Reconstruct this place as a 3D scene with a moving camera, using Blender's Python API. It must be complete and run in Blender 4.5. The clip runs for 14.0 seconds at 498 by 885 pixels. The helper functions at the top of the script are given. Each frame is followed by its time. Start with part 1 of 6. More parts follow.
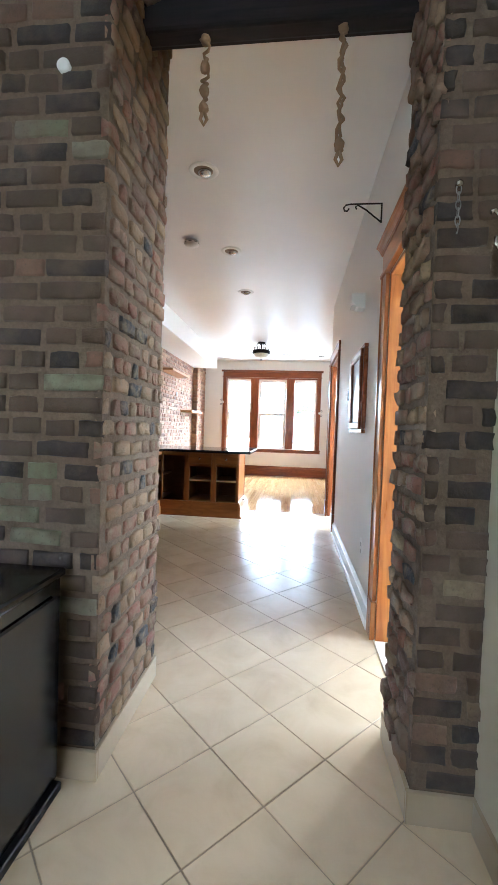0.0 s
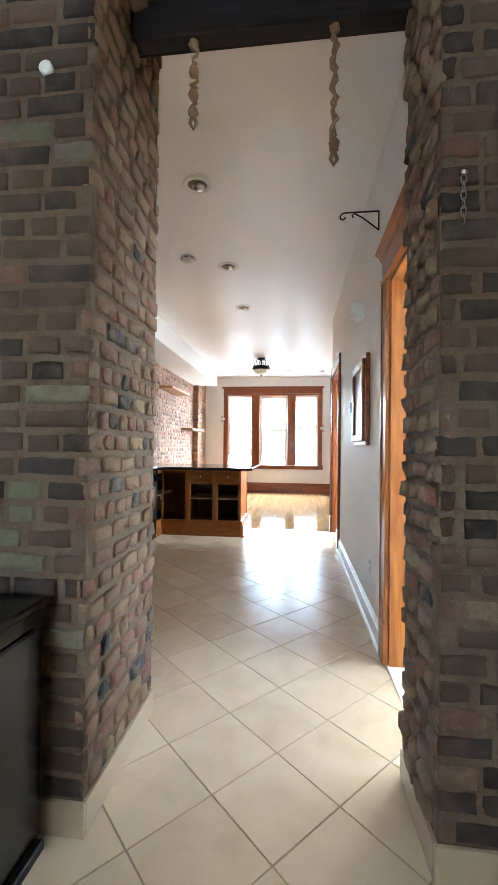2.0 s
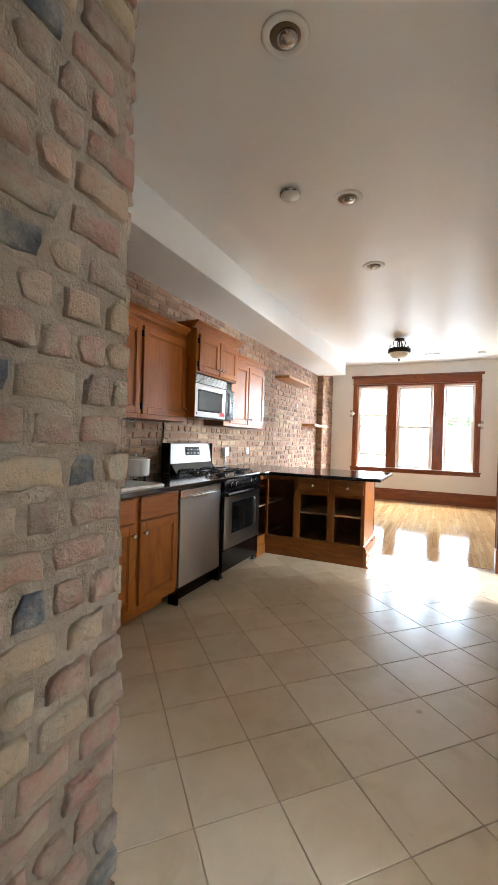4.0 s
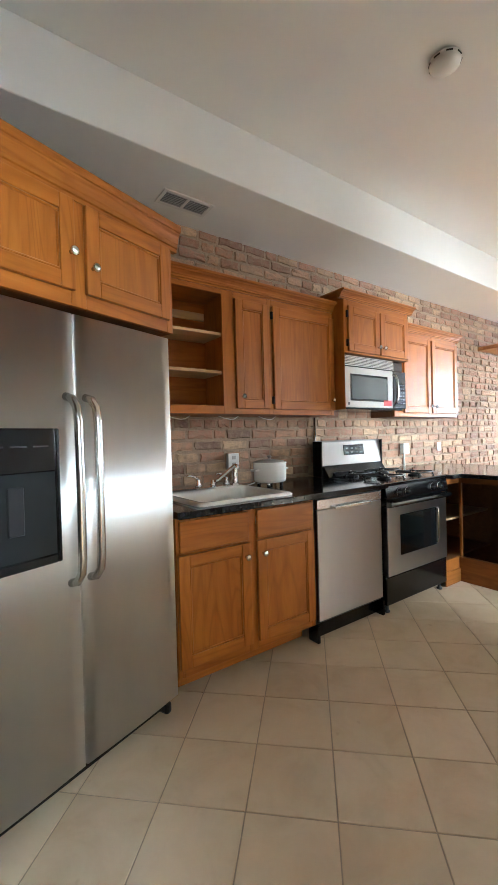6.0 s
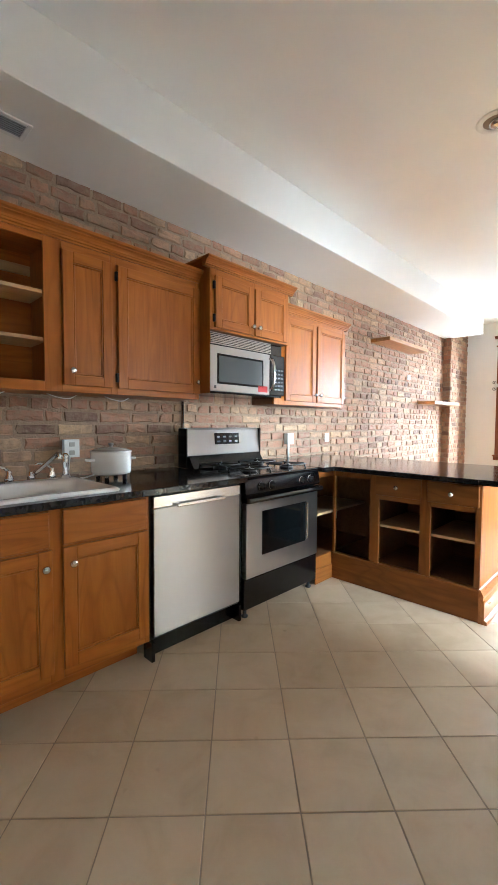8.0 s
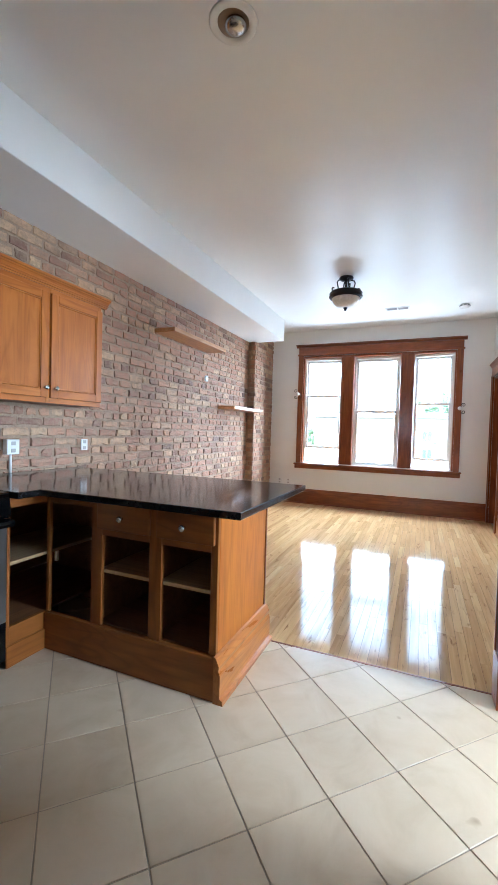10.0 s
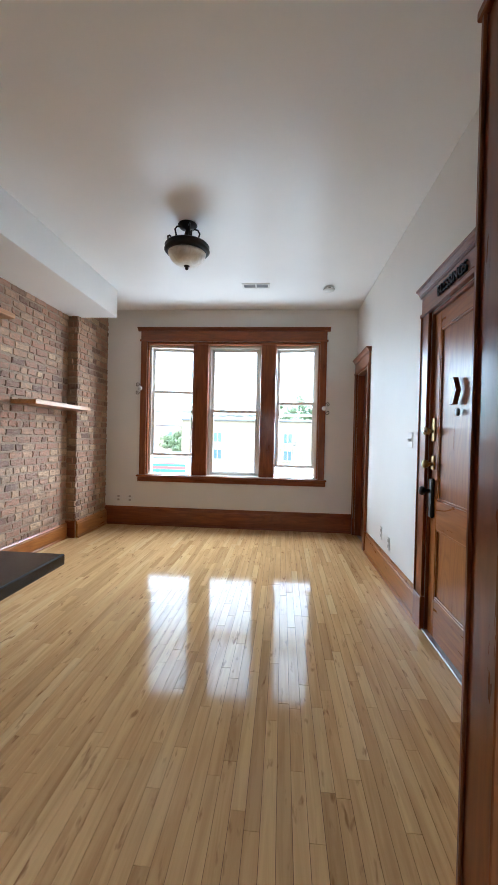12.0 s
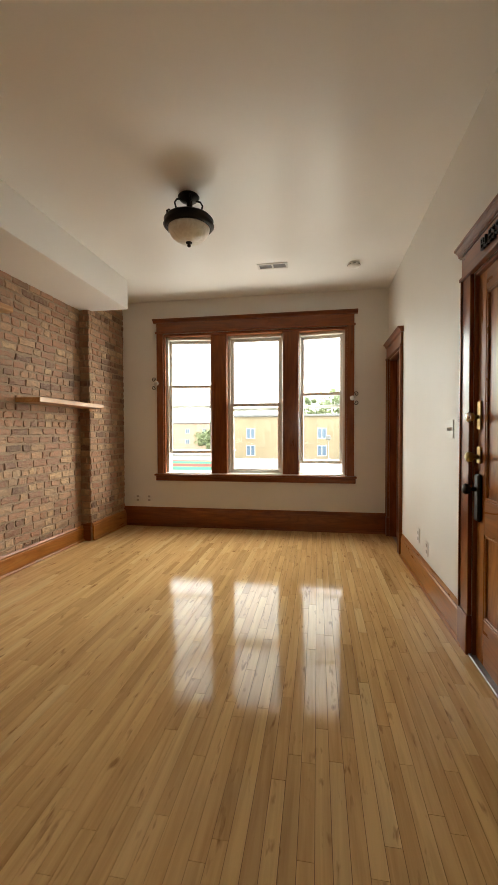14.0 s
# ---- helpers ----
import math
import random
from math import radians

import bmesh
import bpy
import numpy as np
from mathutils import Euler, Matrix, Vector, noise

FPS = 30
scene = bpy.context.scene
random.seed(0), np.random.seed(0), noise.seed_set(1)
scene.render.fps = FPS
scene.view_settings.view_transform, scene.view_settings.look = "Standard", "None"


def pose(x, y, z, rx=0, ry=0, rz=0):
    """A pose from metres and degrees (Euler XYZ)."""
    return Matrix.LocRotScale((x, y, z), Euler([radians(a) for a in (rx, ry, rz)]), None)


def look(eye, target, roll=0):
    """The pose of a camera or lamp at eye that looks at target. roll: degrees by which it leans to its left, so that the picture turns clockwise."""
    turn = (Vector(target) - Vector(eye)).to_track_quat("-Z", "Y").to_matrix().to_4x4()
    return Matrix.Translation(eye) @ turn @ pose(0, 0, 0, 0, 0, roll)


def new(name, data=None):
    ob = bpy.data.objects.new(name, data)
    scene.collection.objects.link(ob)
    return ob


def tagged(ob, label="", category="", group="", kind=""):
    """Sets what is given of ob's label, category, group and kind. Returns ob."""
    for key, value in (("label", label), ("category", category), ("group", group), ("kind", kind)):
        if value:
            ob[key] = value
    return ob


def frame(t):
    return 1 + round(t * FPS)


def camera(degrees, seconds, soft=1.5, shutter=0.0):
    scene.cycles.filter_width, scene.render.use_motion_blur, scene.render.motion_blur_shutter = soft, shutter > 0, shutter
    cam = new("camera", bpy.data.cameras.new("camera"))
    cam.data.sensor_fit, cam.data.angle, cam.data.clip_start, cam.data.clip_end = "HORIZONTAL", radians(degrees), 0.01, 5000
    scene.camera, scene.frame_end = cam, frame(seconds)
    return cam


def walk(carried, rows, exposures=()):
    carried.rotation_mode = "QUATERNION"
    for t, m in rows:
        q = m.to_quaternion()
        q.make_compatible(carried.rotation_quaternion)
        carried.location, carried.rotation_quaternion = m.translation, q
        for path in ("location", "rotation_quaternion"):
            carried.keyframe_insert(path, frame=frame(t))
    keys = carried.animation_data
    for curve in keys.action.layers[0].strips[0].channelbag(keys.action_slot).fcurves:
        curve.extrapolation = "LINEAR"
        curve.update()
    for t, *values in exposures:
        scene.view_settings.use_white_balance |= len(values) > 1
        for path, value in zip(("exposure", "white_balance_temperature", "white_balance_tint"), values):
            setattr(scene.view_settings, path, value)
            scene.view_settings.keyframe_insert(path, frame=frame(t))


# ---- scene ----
cam = camera(63.0, 14.0)
PATH = [
    (0, (-0.006, 1.155, 1.17), (-0.224, 3.142, 1.106), 1.9),
    (0.5, (0.011, 1.102, 1.132), (-0.075, 3.1, 1.168), 1.4),
    (1, (0.031, 1.08, 1.121), (-0.012, 3.078, 1.19), 0.9),
    (1.5, (0.017, 1.121, 1.117), (-0.102, 3.117, 1.171), 0.5),
    (2, (-0.002, 1.254, 1.15), (-0.234, 3.241, 1.172), 0.6),
    (4.5, (-0.061, 2.593, 1.232), (-1.16, 4.264, 1.205), 1.3),
    (5, (-0.087, 2.81, 1.241), (-1.436, 4.285, 1.21), 0.4),
    (5.5, (-0.055, 3.008, 1.231), (-1.587, 4.294, 1.209), -0.8),
    (6, (-0.042, 3.101, 1.215), (-1.67, 4.262, 1.188), -1.5),
    (6.5, (-0.044, 3.158, 1.208), (-1.67, 4.321, 1.168), -1.7),
    (7, (-0.086, 3.3, 1.214), (-1.649, 4.548, 1.164), -1.2),
    (7.5, (-0.124, 3.509, 1.227), (-1.606, 4.849, 1.138), -0.3),
    (8, (-0.002, 3.69, 1.203), (-1.403, 5.114, 1.109), 0.3),
    (8.5, (0.126, 3.9, 1.205), (-1.147, 5.438, 1.098), 0.9),
    (9, (0.16, 4.157, 1.204), (-1.002, 5.781, 1.098), 1.1),
    (11.3, (0.033, 5.716, 1.233), (-0.188, 7.704, 1.226), 1.1),
    (11.5, (0.059, 5.845, 1.229), (-0.121, 7.837, 1.219), 1.0),
    (12, (0.081, 6.136, 1.238), (-0.083, 8.129, 1.21), 1.3),
    (12.5, (0.121, 6.35, 1.232), (-0.089, 8.339, 1.197), 0.9),
    (13, (0.186, 6.454, 1.24), (-0.087, 8.435, 1.202), 0.4),
    (13.5, (0.2, 6.493, 1.229), (-0.109, 8.469, 1.193), 0.0),
    (14, (0.199, 6.501, 1.223), (-0.133, 8.473, 1.174), -0.2),
]
EXPOSURES = [(0, 6.2, 5050, 6), (1.5, 6.15, 5100, 6), (2.2, 6.1, 5250, 5), (4.3, 5.85, 5600, 6), (5.5, 6.12, 5400, 4), (6.5, 6.45, 5300, 2), (8.0, 6.3, 5200, 3), (9.2, 5.8, 4750, 4), (11.3, 4.9, 4750, 4), (12.0, 4.65, 5150, 5), (12.5, 4.45, 5600, 5), (13.0, 4.3, 6200, 6), (13.5, 4.2, 7100, 7), (14, 4.2, 7200, 7)]
walk(cam, [(t, look(eye, target, roll)) for t, eye, target, roll in PATH], EXPOSURES)

# ---- light ----
world = bpy.data.worlds.new("sky")
scene.world = world
world.use_nodes = True
wn = world.node_tree.nodes
sky = wn.new("ShaderNodeTexSky")
sky.sky_type, sky.sun_disc = "NISHITA", False
sky.sun_elevation, sky.sun_rotation = radians(50), radians(200)
sky.air_density, sky.dust_density, sky.ozone_density = 1.0, 2.0, 1.0
# thin bright cloud over the clear sky
cloud = wn.new("ShaderNodeMix")
cloud.data_type = "RGBA"
cloud.inputs[0].default_value = 0.85
cloud.inputs[7].default_value = (2.6, 2.7, 2.75, 1)
world.node_tree.links.new(sky.outputs["Color"], cloud.inputs[6])
wn["Background"].inputs["Strength"].default_value = 0.215
world.node_tree.links.new(cloud.outputs[2], wn["Background"].inputs["Color"])
sun = new("sun", bpy.data.lights.new("sun", "SUN"))
sun.data.energy, sun.data.angle, sun.data.color = 0.12, radians(12), (1.0, 0.95, 0.87)
sun.matrix_world = look((8, -30, 45), (0, 0, 0))


def window_light(name, at, to, w, h, watts, color):
    lamp = new(name, bpy.data.lights.new(name, "AREA"))
    lamp.data.shape, lamp.data.size, lamp.data.size_y = "RECTANGLE", w, h
    lamp.data.energy, lamp.data.color = watts, color
    lamp.matrix_world = look(at, to)


# added lamps for the sky's light: side room window, above and beside street windows
window_light("side_window_light", (3.04, 3.5, 1.8), (0.0, 3.5, 1.6), 1.45, 1.3, 0.5, (1.0, 0.97, 0.93))
# lamp at a second, added window, brightens the kitchen through door 2
window_light("side_window_light", (3.04, 6.3, 1.6), (0.0, 5.5, 1.3), 0.75, 1.4, 3.2, (1.0, 0.97, 0.93))
# fill lamp at an added window, brightens the entry from behind the camera
window_light("entry_fill_light", (-0.75, -0.74, 1.57), (-0.4, 2.4, 1.3), 0.62, 0.78, 0.14, (1.0, 0.92, 0.8))
window_light("street_sky_fill", (-0.6, 15.6, 8.0), (-0.6, 10.8, 1.0), 14.0, 4.4, 160, (1.0, 1.0, 1.0))
for x, watts in ((5.4, 280), (-9.4, 150)):
    window_light("street_side_sky_fill", (x, 19.6, 4.6), (-0.6, 8.0, 1.1), 8.0, 9.5, watts, (1.0, 1.0, 1.0))
# unseen fill lamp below the sills, in place of street bounce, lifts the ceiling
window_light("ceiling_fill_light", (-0.6, 14.4, -1.8), (-0.6, 10.4, 2.0), 9.0, 2.4, 36, (1.0, 0.98, 0.94))


# ---- materials ----
class Mat:
    """A small builder for node materials."""

    def __init__(self, name, rough=0.5, metal=0.0, color=(0.8, 0.8, 0.8)):
        self.m = bpy.data.materials.new(name)
        self.m.use_nodes = True
        self.t = self.m.node_tree
        self.b = self.t.nodes["Principled BSDF"]
        self.b.inputs["Roughness"].default_value = rough
        self.b.inputs["Metallic"].default_value = metal
        self.b.inputs["Base Color"].default_value = (*color, 1)

    def n(self, kind, **kw):
        node = self.t.nodes.new("ShaderNode" + kind)
        for k, v in kw.items():
            if k in node.inputs:
                node.inputs[k].default_value = v
        return node

    def l(self, a, b):
        self.t.links.new(a, b)

    def coords(self, scale=(1, 1, 1), rnd=False, kind="Object"):
        tc = self.n("TexCoord")
        mp = self.n("Mapping")
        mp.inputs["Scale"].default_value = scale
        self.l(tc.outputs[kind], mp.inputs["Vector"])
        if rnd:
            oi = self.n("ObjectInfo")
            mu = self.n("Math")
            mu.operation = "MULTIPLY"
            mu.inputs[1].default_value = 37.0
            self.l(oi.outputs["Random"], mu.inputs[0])
            cb = self.n("CombineXYZ")
            for i in range(3):
                self.l(mu.outputs[0], cb.inputs[i])
            self.l(cb.outputs[0], mp.inputs["Location"])
        return mp.outputs["Vector"]

    def noise(self, vec, scale, detail=4.0, rough=0.55, dist=0.0):
        nz = self.n("TexNoise", Scale=scale, Detail=detail, Roughness=rough, Distortion=dist)
        self.l(vec, nz.inputs["Vector"])
        return nz.outputs["Fac"]

    def ramp(self, fac, stops):
        r = self.n("ValToRGB")
        e = r.color_ramp.elements
        while len(e) < len(stops):
            e.new(0.5)
        for el, (p, c) in zip(e, stops):
            el.position, el.color = p, (*c, 1)
        self.l(fac, r.inputs["Fac"])
        return r.outputs["Color"]

    def mix(self, a, b, fac, blend="MIX"):
        mx = self.n("Mix")
        mx.data_type, mx.blend_type = "RGBA", blend
        if isinstance(fac, float):
            mx.inputs[0].default_value = fac
        else:
            self.l(fac, mx.inputs[0])
        for i, v in ((6, a), (7, b)):
            if isinstance(v, tuple):
                mx.inputs[i].default_value = (*v, 1)
            else:
                self.l(v, mx.inputs[i])
        return mx.outputs[2]

    def color(self, out):
        self.l(out, self.b.inputs["Base Color"])
        return self

    def roughness(self, fac, lo, hi):
        mr = self.n("MapRange")
        mr.inputs["To Min"].default_value, mr.inputs["To Max"].default_value = lo, hi
        self.l(fac, mr.inputs["Value"])
        self.l(mr.outputs[0], self.b.inputs["Roughness"])
        return self

    def bump(self, fac, strength=0.2, dist=0.002):
        bp = self.n("Bump", Strength=strength, Distance=dist)
        self.l(fac, bp.inputs["Height"])
        self.l(bp.outputs["Normal"], self.b.inputs["Normal"])
        return self


def plaster(name, color, rough=0.6, bump=0.08):
    k = Mat(name, rough)
    v = k.coords()
    big = k.noise(v, 1.3, 3)
    fine = k.noise(v, 90, 5)
    k.color(k.ramp(big, [(0.3, tuple(c * 0.95 for c in color)), (0.7, color)]))
    k.roughness(big, rough - 0.08, rough + 0.08)
    k.bump(fine, bump, 0.001)
    return k.m


def wood(name, dark, mid, light, axis="z", rough=0.42, coat=0.03, tone=0.18):
    """Varnished wood with its grain along a local axis."""
    k = Mat(name, rough)
    st = {"x": (1.5, 13, 13), "y": (13, 1.5, 13), "z": (13, 13, 1.5)}[axis]
    v = k.coords(st, True)
    a = k.noise(v, 1.0, 5, 0.55, 1.6)
    st2 = tuple(s * 4 if s > 2 else s * 2 for s in st)
    pore = k.noise(k.coords(st2, True), 2.2, 3, 0.7)
    c = k.ramp(a, [(0.28, dark), (0.5, mid), (0.72, light)])
    c2 = k.mix(c, tuple(x * 0.45 for x in dark), k.ramp(pore, [(0.58, (0, 0, 0)), (0.78, (0.3, 0.3, 0.3))]))
    low = k.noise(k.coords(tuple(s * 0.55 for s in st), True), 0.55, 2, 0.5, 0.4)
    rings = k.n("Math")
    rings.operation = "MULTIPLY"
    rings.inputs[1].default_value = 18.0
    k.l(low, rings.inputs[0])
    line = k.n("Math")
    line.operation = "PINGPONG"
    line.inputs[1].default_value = 0.5
    k.l(rings.outputs[0], line.inputs[0])
    c2 = k.mix(c2, tuple(x * 0.62 for x in dark), k.ramp(line.outputs[0], [(0.0, (0.36, 0.36, 0.36)), (0.22, (0, 0, 0))]))
    oi = k.n("ObjectInfo")
    c3 = k.mix(c2, k.ramp(oi.outputs["Random"], [(0.0, tuple(x * 0.8 for x in mid)), (1.0, light)]), tone)
    k.color(c3)
    k.roughness(a, rough - 0.06, rough + 0.1)
    k.b.inputs["Specular IOR Level"].default_value = 0.25
    k.b.inputs["Coat Weight"].default_value = coat
    k.b.inputs["Coat Roughness"].default_value = 0.15
    k.bump(pore, 0.12, 0.0008)
    return k.m


OAK_D, OAK_M, OAK_L = (0.26, 0.074, 0.0075), (0.36, 0.112, 0.0115), (0.43, 0.146, 0.0165)
OAK = {a: wood("honey_oak_" + a, OAK_D, OAK_M, OAK_L, a) for a in "xyz"}
TRIM_D, TRIM_M, TRIM_L = (0.12, 0.03, 0.008), (0.2, 0.054, 0.013), (0.28, 0.083, 0.02)
DOOR_D, DOOR_M, DOOR_L = (0.24, 0.076, 0.014), (0.34, 0.122, 0.025), (0.42, 0.168, 0.038)
DOOR = {a: wood("varnished_door_oak_" + a, DOOR_D, DOOR_M, DOOR_L, a, 0.28, 0.16) for a in "xyz"}
TRIM = {a: wood("stained_trim_" + a, TRIM_D, TRIM_M, TRIM_L, a, 0.28, 0.35) for a in "xyz"}
# honey oak darkened for the backlit peninsula fronts, their shade in the colour
PEN = {a: wood("shaded_oak_" + a, (0.15, 0.046, 0.008), (0.22, 0.072, 0.011), (0.28, 0.1, 0.016), a) for a in "xyz"}
BIRCH = wood("birch_board", (0.42, 0.27, 0.13), (0.52, 0.34, 0.17), (0.6, 0.42, 0.23), "x", 0.45, 0.05)
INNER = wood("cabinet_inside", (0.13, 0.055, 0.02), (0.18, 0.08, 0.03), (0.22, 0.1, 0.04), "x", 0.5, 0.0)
WALL = plaster("cream_wall_paint", (0.78, 0.76, 0.71))
# beige paint with the entry's warm, dim light mixed into its colour
ENTRY_WALL = plaster("beige_paint_warm_dim_light", (0.54, 0.455, 0.33))
CEIL = plaster("ceiling_paint", (0.84, 0.83, 0.8), 0.34, 0.03)
SOFFIT = plaster("soffit_paint", (0.84, 0.83, 0.8), 0.5, 0.04)
WHITE = plaster("white_plastic", (0.75, 0.74, 0.7), 0.4, 0.02)
VINYL = plaster("window_vinyl", (0.72, 0.7, 0.64), 0.4, 0.02)


def metal(name, color, rough, smears=False, aniso=0.55, turn=0.0):
    k = Mat(name, rough, 1.0, color)
    if smears:
        a = k.noise(k.coords((3, 3, 0.9)), 2.0, 4, 0.6)
        k.roughness(a, rough - 0.05, rough + 0.09)
        k.color(k.ramp(a, [(0.3, tuple(c * 0.93 for c in color)), (0.7, color)]))
        along = k.n("VectorMath")
        along.operation = "CROSS_PRODUCT"
        along.inputs[1].default_value = (0, 0, 1)
        k.l(k.n("NewGeometry").outputs["Normal"], along.inputs[0])
        k.l(along.outputs[0], k.b.inputs["Tangent"])
        k.b.inputs["Anisotropic"].default_value = aniso
        k.b.inputs["Anisotropic Rotation"].default_value = turn
    return k.m


STEEL = metal("brushed_steel", (0.5, 0.485, 0.46), 0.4, True, 0.8, 0.25)
FRIDGE = metal("fridge_steel", (0.8, 0.78, 0.75), 0.5, True, 0.92)
STEEL_V = metal("brushed_steel_upright", (0.4, 0.37, 0.34), 0.4, True, 0.95, 0.25)
STEEL_P = metal("satin_steel_handle", (0.55, 0.53, 0.5), 0.25)
CHROME = metal("chrome", (0.8, 0.8, 0.8), 0.08)
STRIP = metal("worn_threshold_metal", (0.3, 0.28, 0.26), 0.5)
NICKEL = metal("brushed_nickel", (0.66, 0.63, 0.58), 0.22)
BRASS = metal("aged_brass", (0.36, 0.25, 0.1), 0.42)
IRON = Mat("dark_iron", 0.45, 0.7, (0.02, 0.017, 0.015)).m
BLACK = Mat("black_enamel", 0.16, 0.0, (0.003, 0.003, 0.0035)).m
BLACKM = Mat("black_plastic", 0.4, 0.0, (0.006, 0.006, 0.0065)).m
OVENGLASS = Mat("dark_oven_glass", 0.07, 0.0, (0.006, 0.008, 0.009)).m
MWGLASS = Mat("grey_microwave_glass", 0.08, 0.0, (0.09, 0.1, 0.1)).m
PORCELAIN = Mat("white_porcelain", 0.12, 0.0, (0.78, 0.77, 0.73)).m
RED = Mat("red_sticker", 0.4, 0.0, (0.5, 0.03, 0.03)).m
BUTTON = Mat("grey_print", 0.5, 0.0, (0.05, 0.05, 0.05)).m
# near-black colour for the shade inside openings
DARK = Mat("painted_void_shade", 0.8, 0.0, (0.004, 0.004, 0.0035)).m


def granite():
    k = Mat("black_granite", 0.09)
    v = k.coords()
    s = k.noise(v, 260, 2)
    b = k.noise(v, 40, 4)
    c = k.mix(k.ramp(b, [(0.35, (0.008, 0.008, 0.009)), (0.7, (0.022, 0.02, 0.02))]), (0.08, 0.07, 0.065), k.ramp(s, [(0.68, (0, 0, 0)), (0.76, (0.7, 0.7, 0.7))]))
    k.color(c).roughness(b, 0.06, 0.16)
    return k.m


GRANITE = granite()


def ceramic():
    k = Mat("beige_ceramic_tile", 0.2)
    v = k.coords((1, 1, 1), True)
    a = k.noise(v, 5, 6, 0.6, 0.6)
    f = k.noise(v, 30, 4, 0.65)
    oi = k.n("ObjectInfo")
    c = k.ramp(a, [(0.25, (0.44, 0.335, 0.215)), (0.5, (0.54, 0.42, 0.28)), (0.75, (0.6, 0.475, 0.325))])
    c = k.mix(c, k.ramp(oi.outputs["Random"], [(0, (0.46, 0.35, 0.23)), (1, (0.6, 0.475, 0.33))]), 0.35)
    spot = k.noise(k.coords((1, 1, 1), True), 9, 2, 0.5)
    c = k.mix(c, (0.2, 0.14, 0.085), k.ramp(spot, [(0.74, (0, 0, 0)), (0.8, (0.5, 0.5, 0.5))]))
    k.color(c).roughness(a, 0.16, 0.3).bump(f, 0.08, 0.001)
    k.b.inputs["Specular IOR Level"].default_value = 0.2
    return k.m


TILE = ceramic()
GROUT = plaster("brown_grout", (0.3, 0.235, 0.165), 0.85, 0.3)
SKIRT_TILE = plaster("beige_skirting_tile", (0.36, 0.275, 0.175), 0.3, 0.05)
STONE = plaster("marble_sill", (0.72, 0.66, 0.56), 0.3, 0.03)


def maple(name, island):
    k = Mat(name, 0.2)
    src = k.n("NewGeometry").outputs["Random Per Island"] if island else k.n("ObjectInfo").outputs["Random"]
    mu = k.n("Math")
    mu.operation = "MULTIPLY"
    mu.inputs[1].default_value = 53.0
    k.l(src, mu.inputs[0])
    cb = k.n("CombineXYZ")
    for i in range(3):
        k.l(mu.outputs[0], cb.inputs[i])
    tc = k.n("TexCoord")
    tc2 = k.n("Mapping")
    tc2.inputs["Scale"].default_value = (30, 1.6, 1)
    geo = k.n("NewGeometry")
    k.l(geo.outputs["Position"], tc2.inputs["Vector"])
    k.l(cb.outputs[0], tc2.inputs["Location"])
    a = k.noise(tc2.outputs[0], 1.0, 6, 0.6, 0.6)
    board = k.ramp(src, [(0.0, (0.42, 0.235, 0.085)), (0.1, (0.5, 0.3, 0.118)), (0.22, (0.58, 0.34, 0.135)), (0.55, (0.63, 0.385, 0.158)), (0.85, (0.69, 0.445, 0.195)), (1.0, (0.74, 0.52, 0.26))])
    c = k.mix(board, k.ramp(a, [(0.3, (0.3, 0.16, 0.065)), (0.62, (0.64, 0.43, 0.21))]), 0.42)
    m3 = k.n("Mapping")
    m3.inputs["Scale"].default_value = (22, 5, 1)
    k.l(geo.outputs["Position"], m3.inputs["Vector"])
    k.l(cb.outputs[0], m3.inputs["Location"])
    knot = k.noise(m3.outputs[0], 1.4, 3, 0.5, 0.3)
    c = k.mix(c, (0.22, 0.1, 0.035), k.ramp(knot, [(0.62, (0, 0, 0)), (0.74, (0.75, 0.75, 0.75))]))
    k.color(c)
    wear = k.noise(geo.outputs["Position"], 2.2, 4)
    k.roughness(wear, 0.06, 0.13)
    k.b.inputs["Specular IOR Level"].default_value = 0.085
    k.bump(a, 0.05, 0.0006)
    return k.m


PLANK, PLANK_J = maple("maple_strip", False), maple("maple_strip_joined", True)


def brickmat(name, island, cols, lime=1.0, smear=(0.3, 0.215, 0.138), depth=0.009, stain=(0.15, 0.092, 0.06)):
    k = Mat(name, 0.85)
    src = k.n("NewGeometry").outputs["Random Per Island"] if island else k.n("ObjectInfo").outputs["Random"]
    base = k.ramp(src, cols)
    geo = k.n("NewGeometry")
    a = k.noise(geo.outputs["Position"], 22, 6, 0.65)
    b = k.noise(geo.outputs["Position"], 110, 4, 0.7)
    c = k.mix(base, smear, k.ramp(a, [(0.42, (0, 0, 0)), (0.64, (0.75 * lime,) * 3)]))
    patch = k.noise(geo.outputs["Position"], 3.5, 3, 0.6)
    c = k.mix(c, stain, k.ramp(patch, [(0.52, (0, 0, 0)), (0.72, (0.55, 0.55, 0.55))]))
    c = k.mix(c, (0.05, 0.035, 0.028), k.ramp(b, [(0.3, (0.5, 0.5, 0.5)), (0.42, (0, 0, 0))]))
    k.color(c)
    k.roughness(a, 0.7, 0.95)
    k.bump(k.mix(a, k.noise(geo.outputs["Position"], 55, 8, 0.75), 0.55), 1.0, depth)
    return k.m


RED_COLS = [(0.0, (0.14, 0.075, 0.05)), (0.08, (0.24, 0.125, 0.078)), (0.2, (0.33, 0.165, 0.1)), (0.4, (0.4, 0.2, 0.118)), (0.6, (0.43, 0.232, 0.135)), (0.8, (0.47, 0.29, 0.168)), (0.93, (0.53, 0.36, 0.205)), (1.0, (0.38, 0.23, 0.14))]
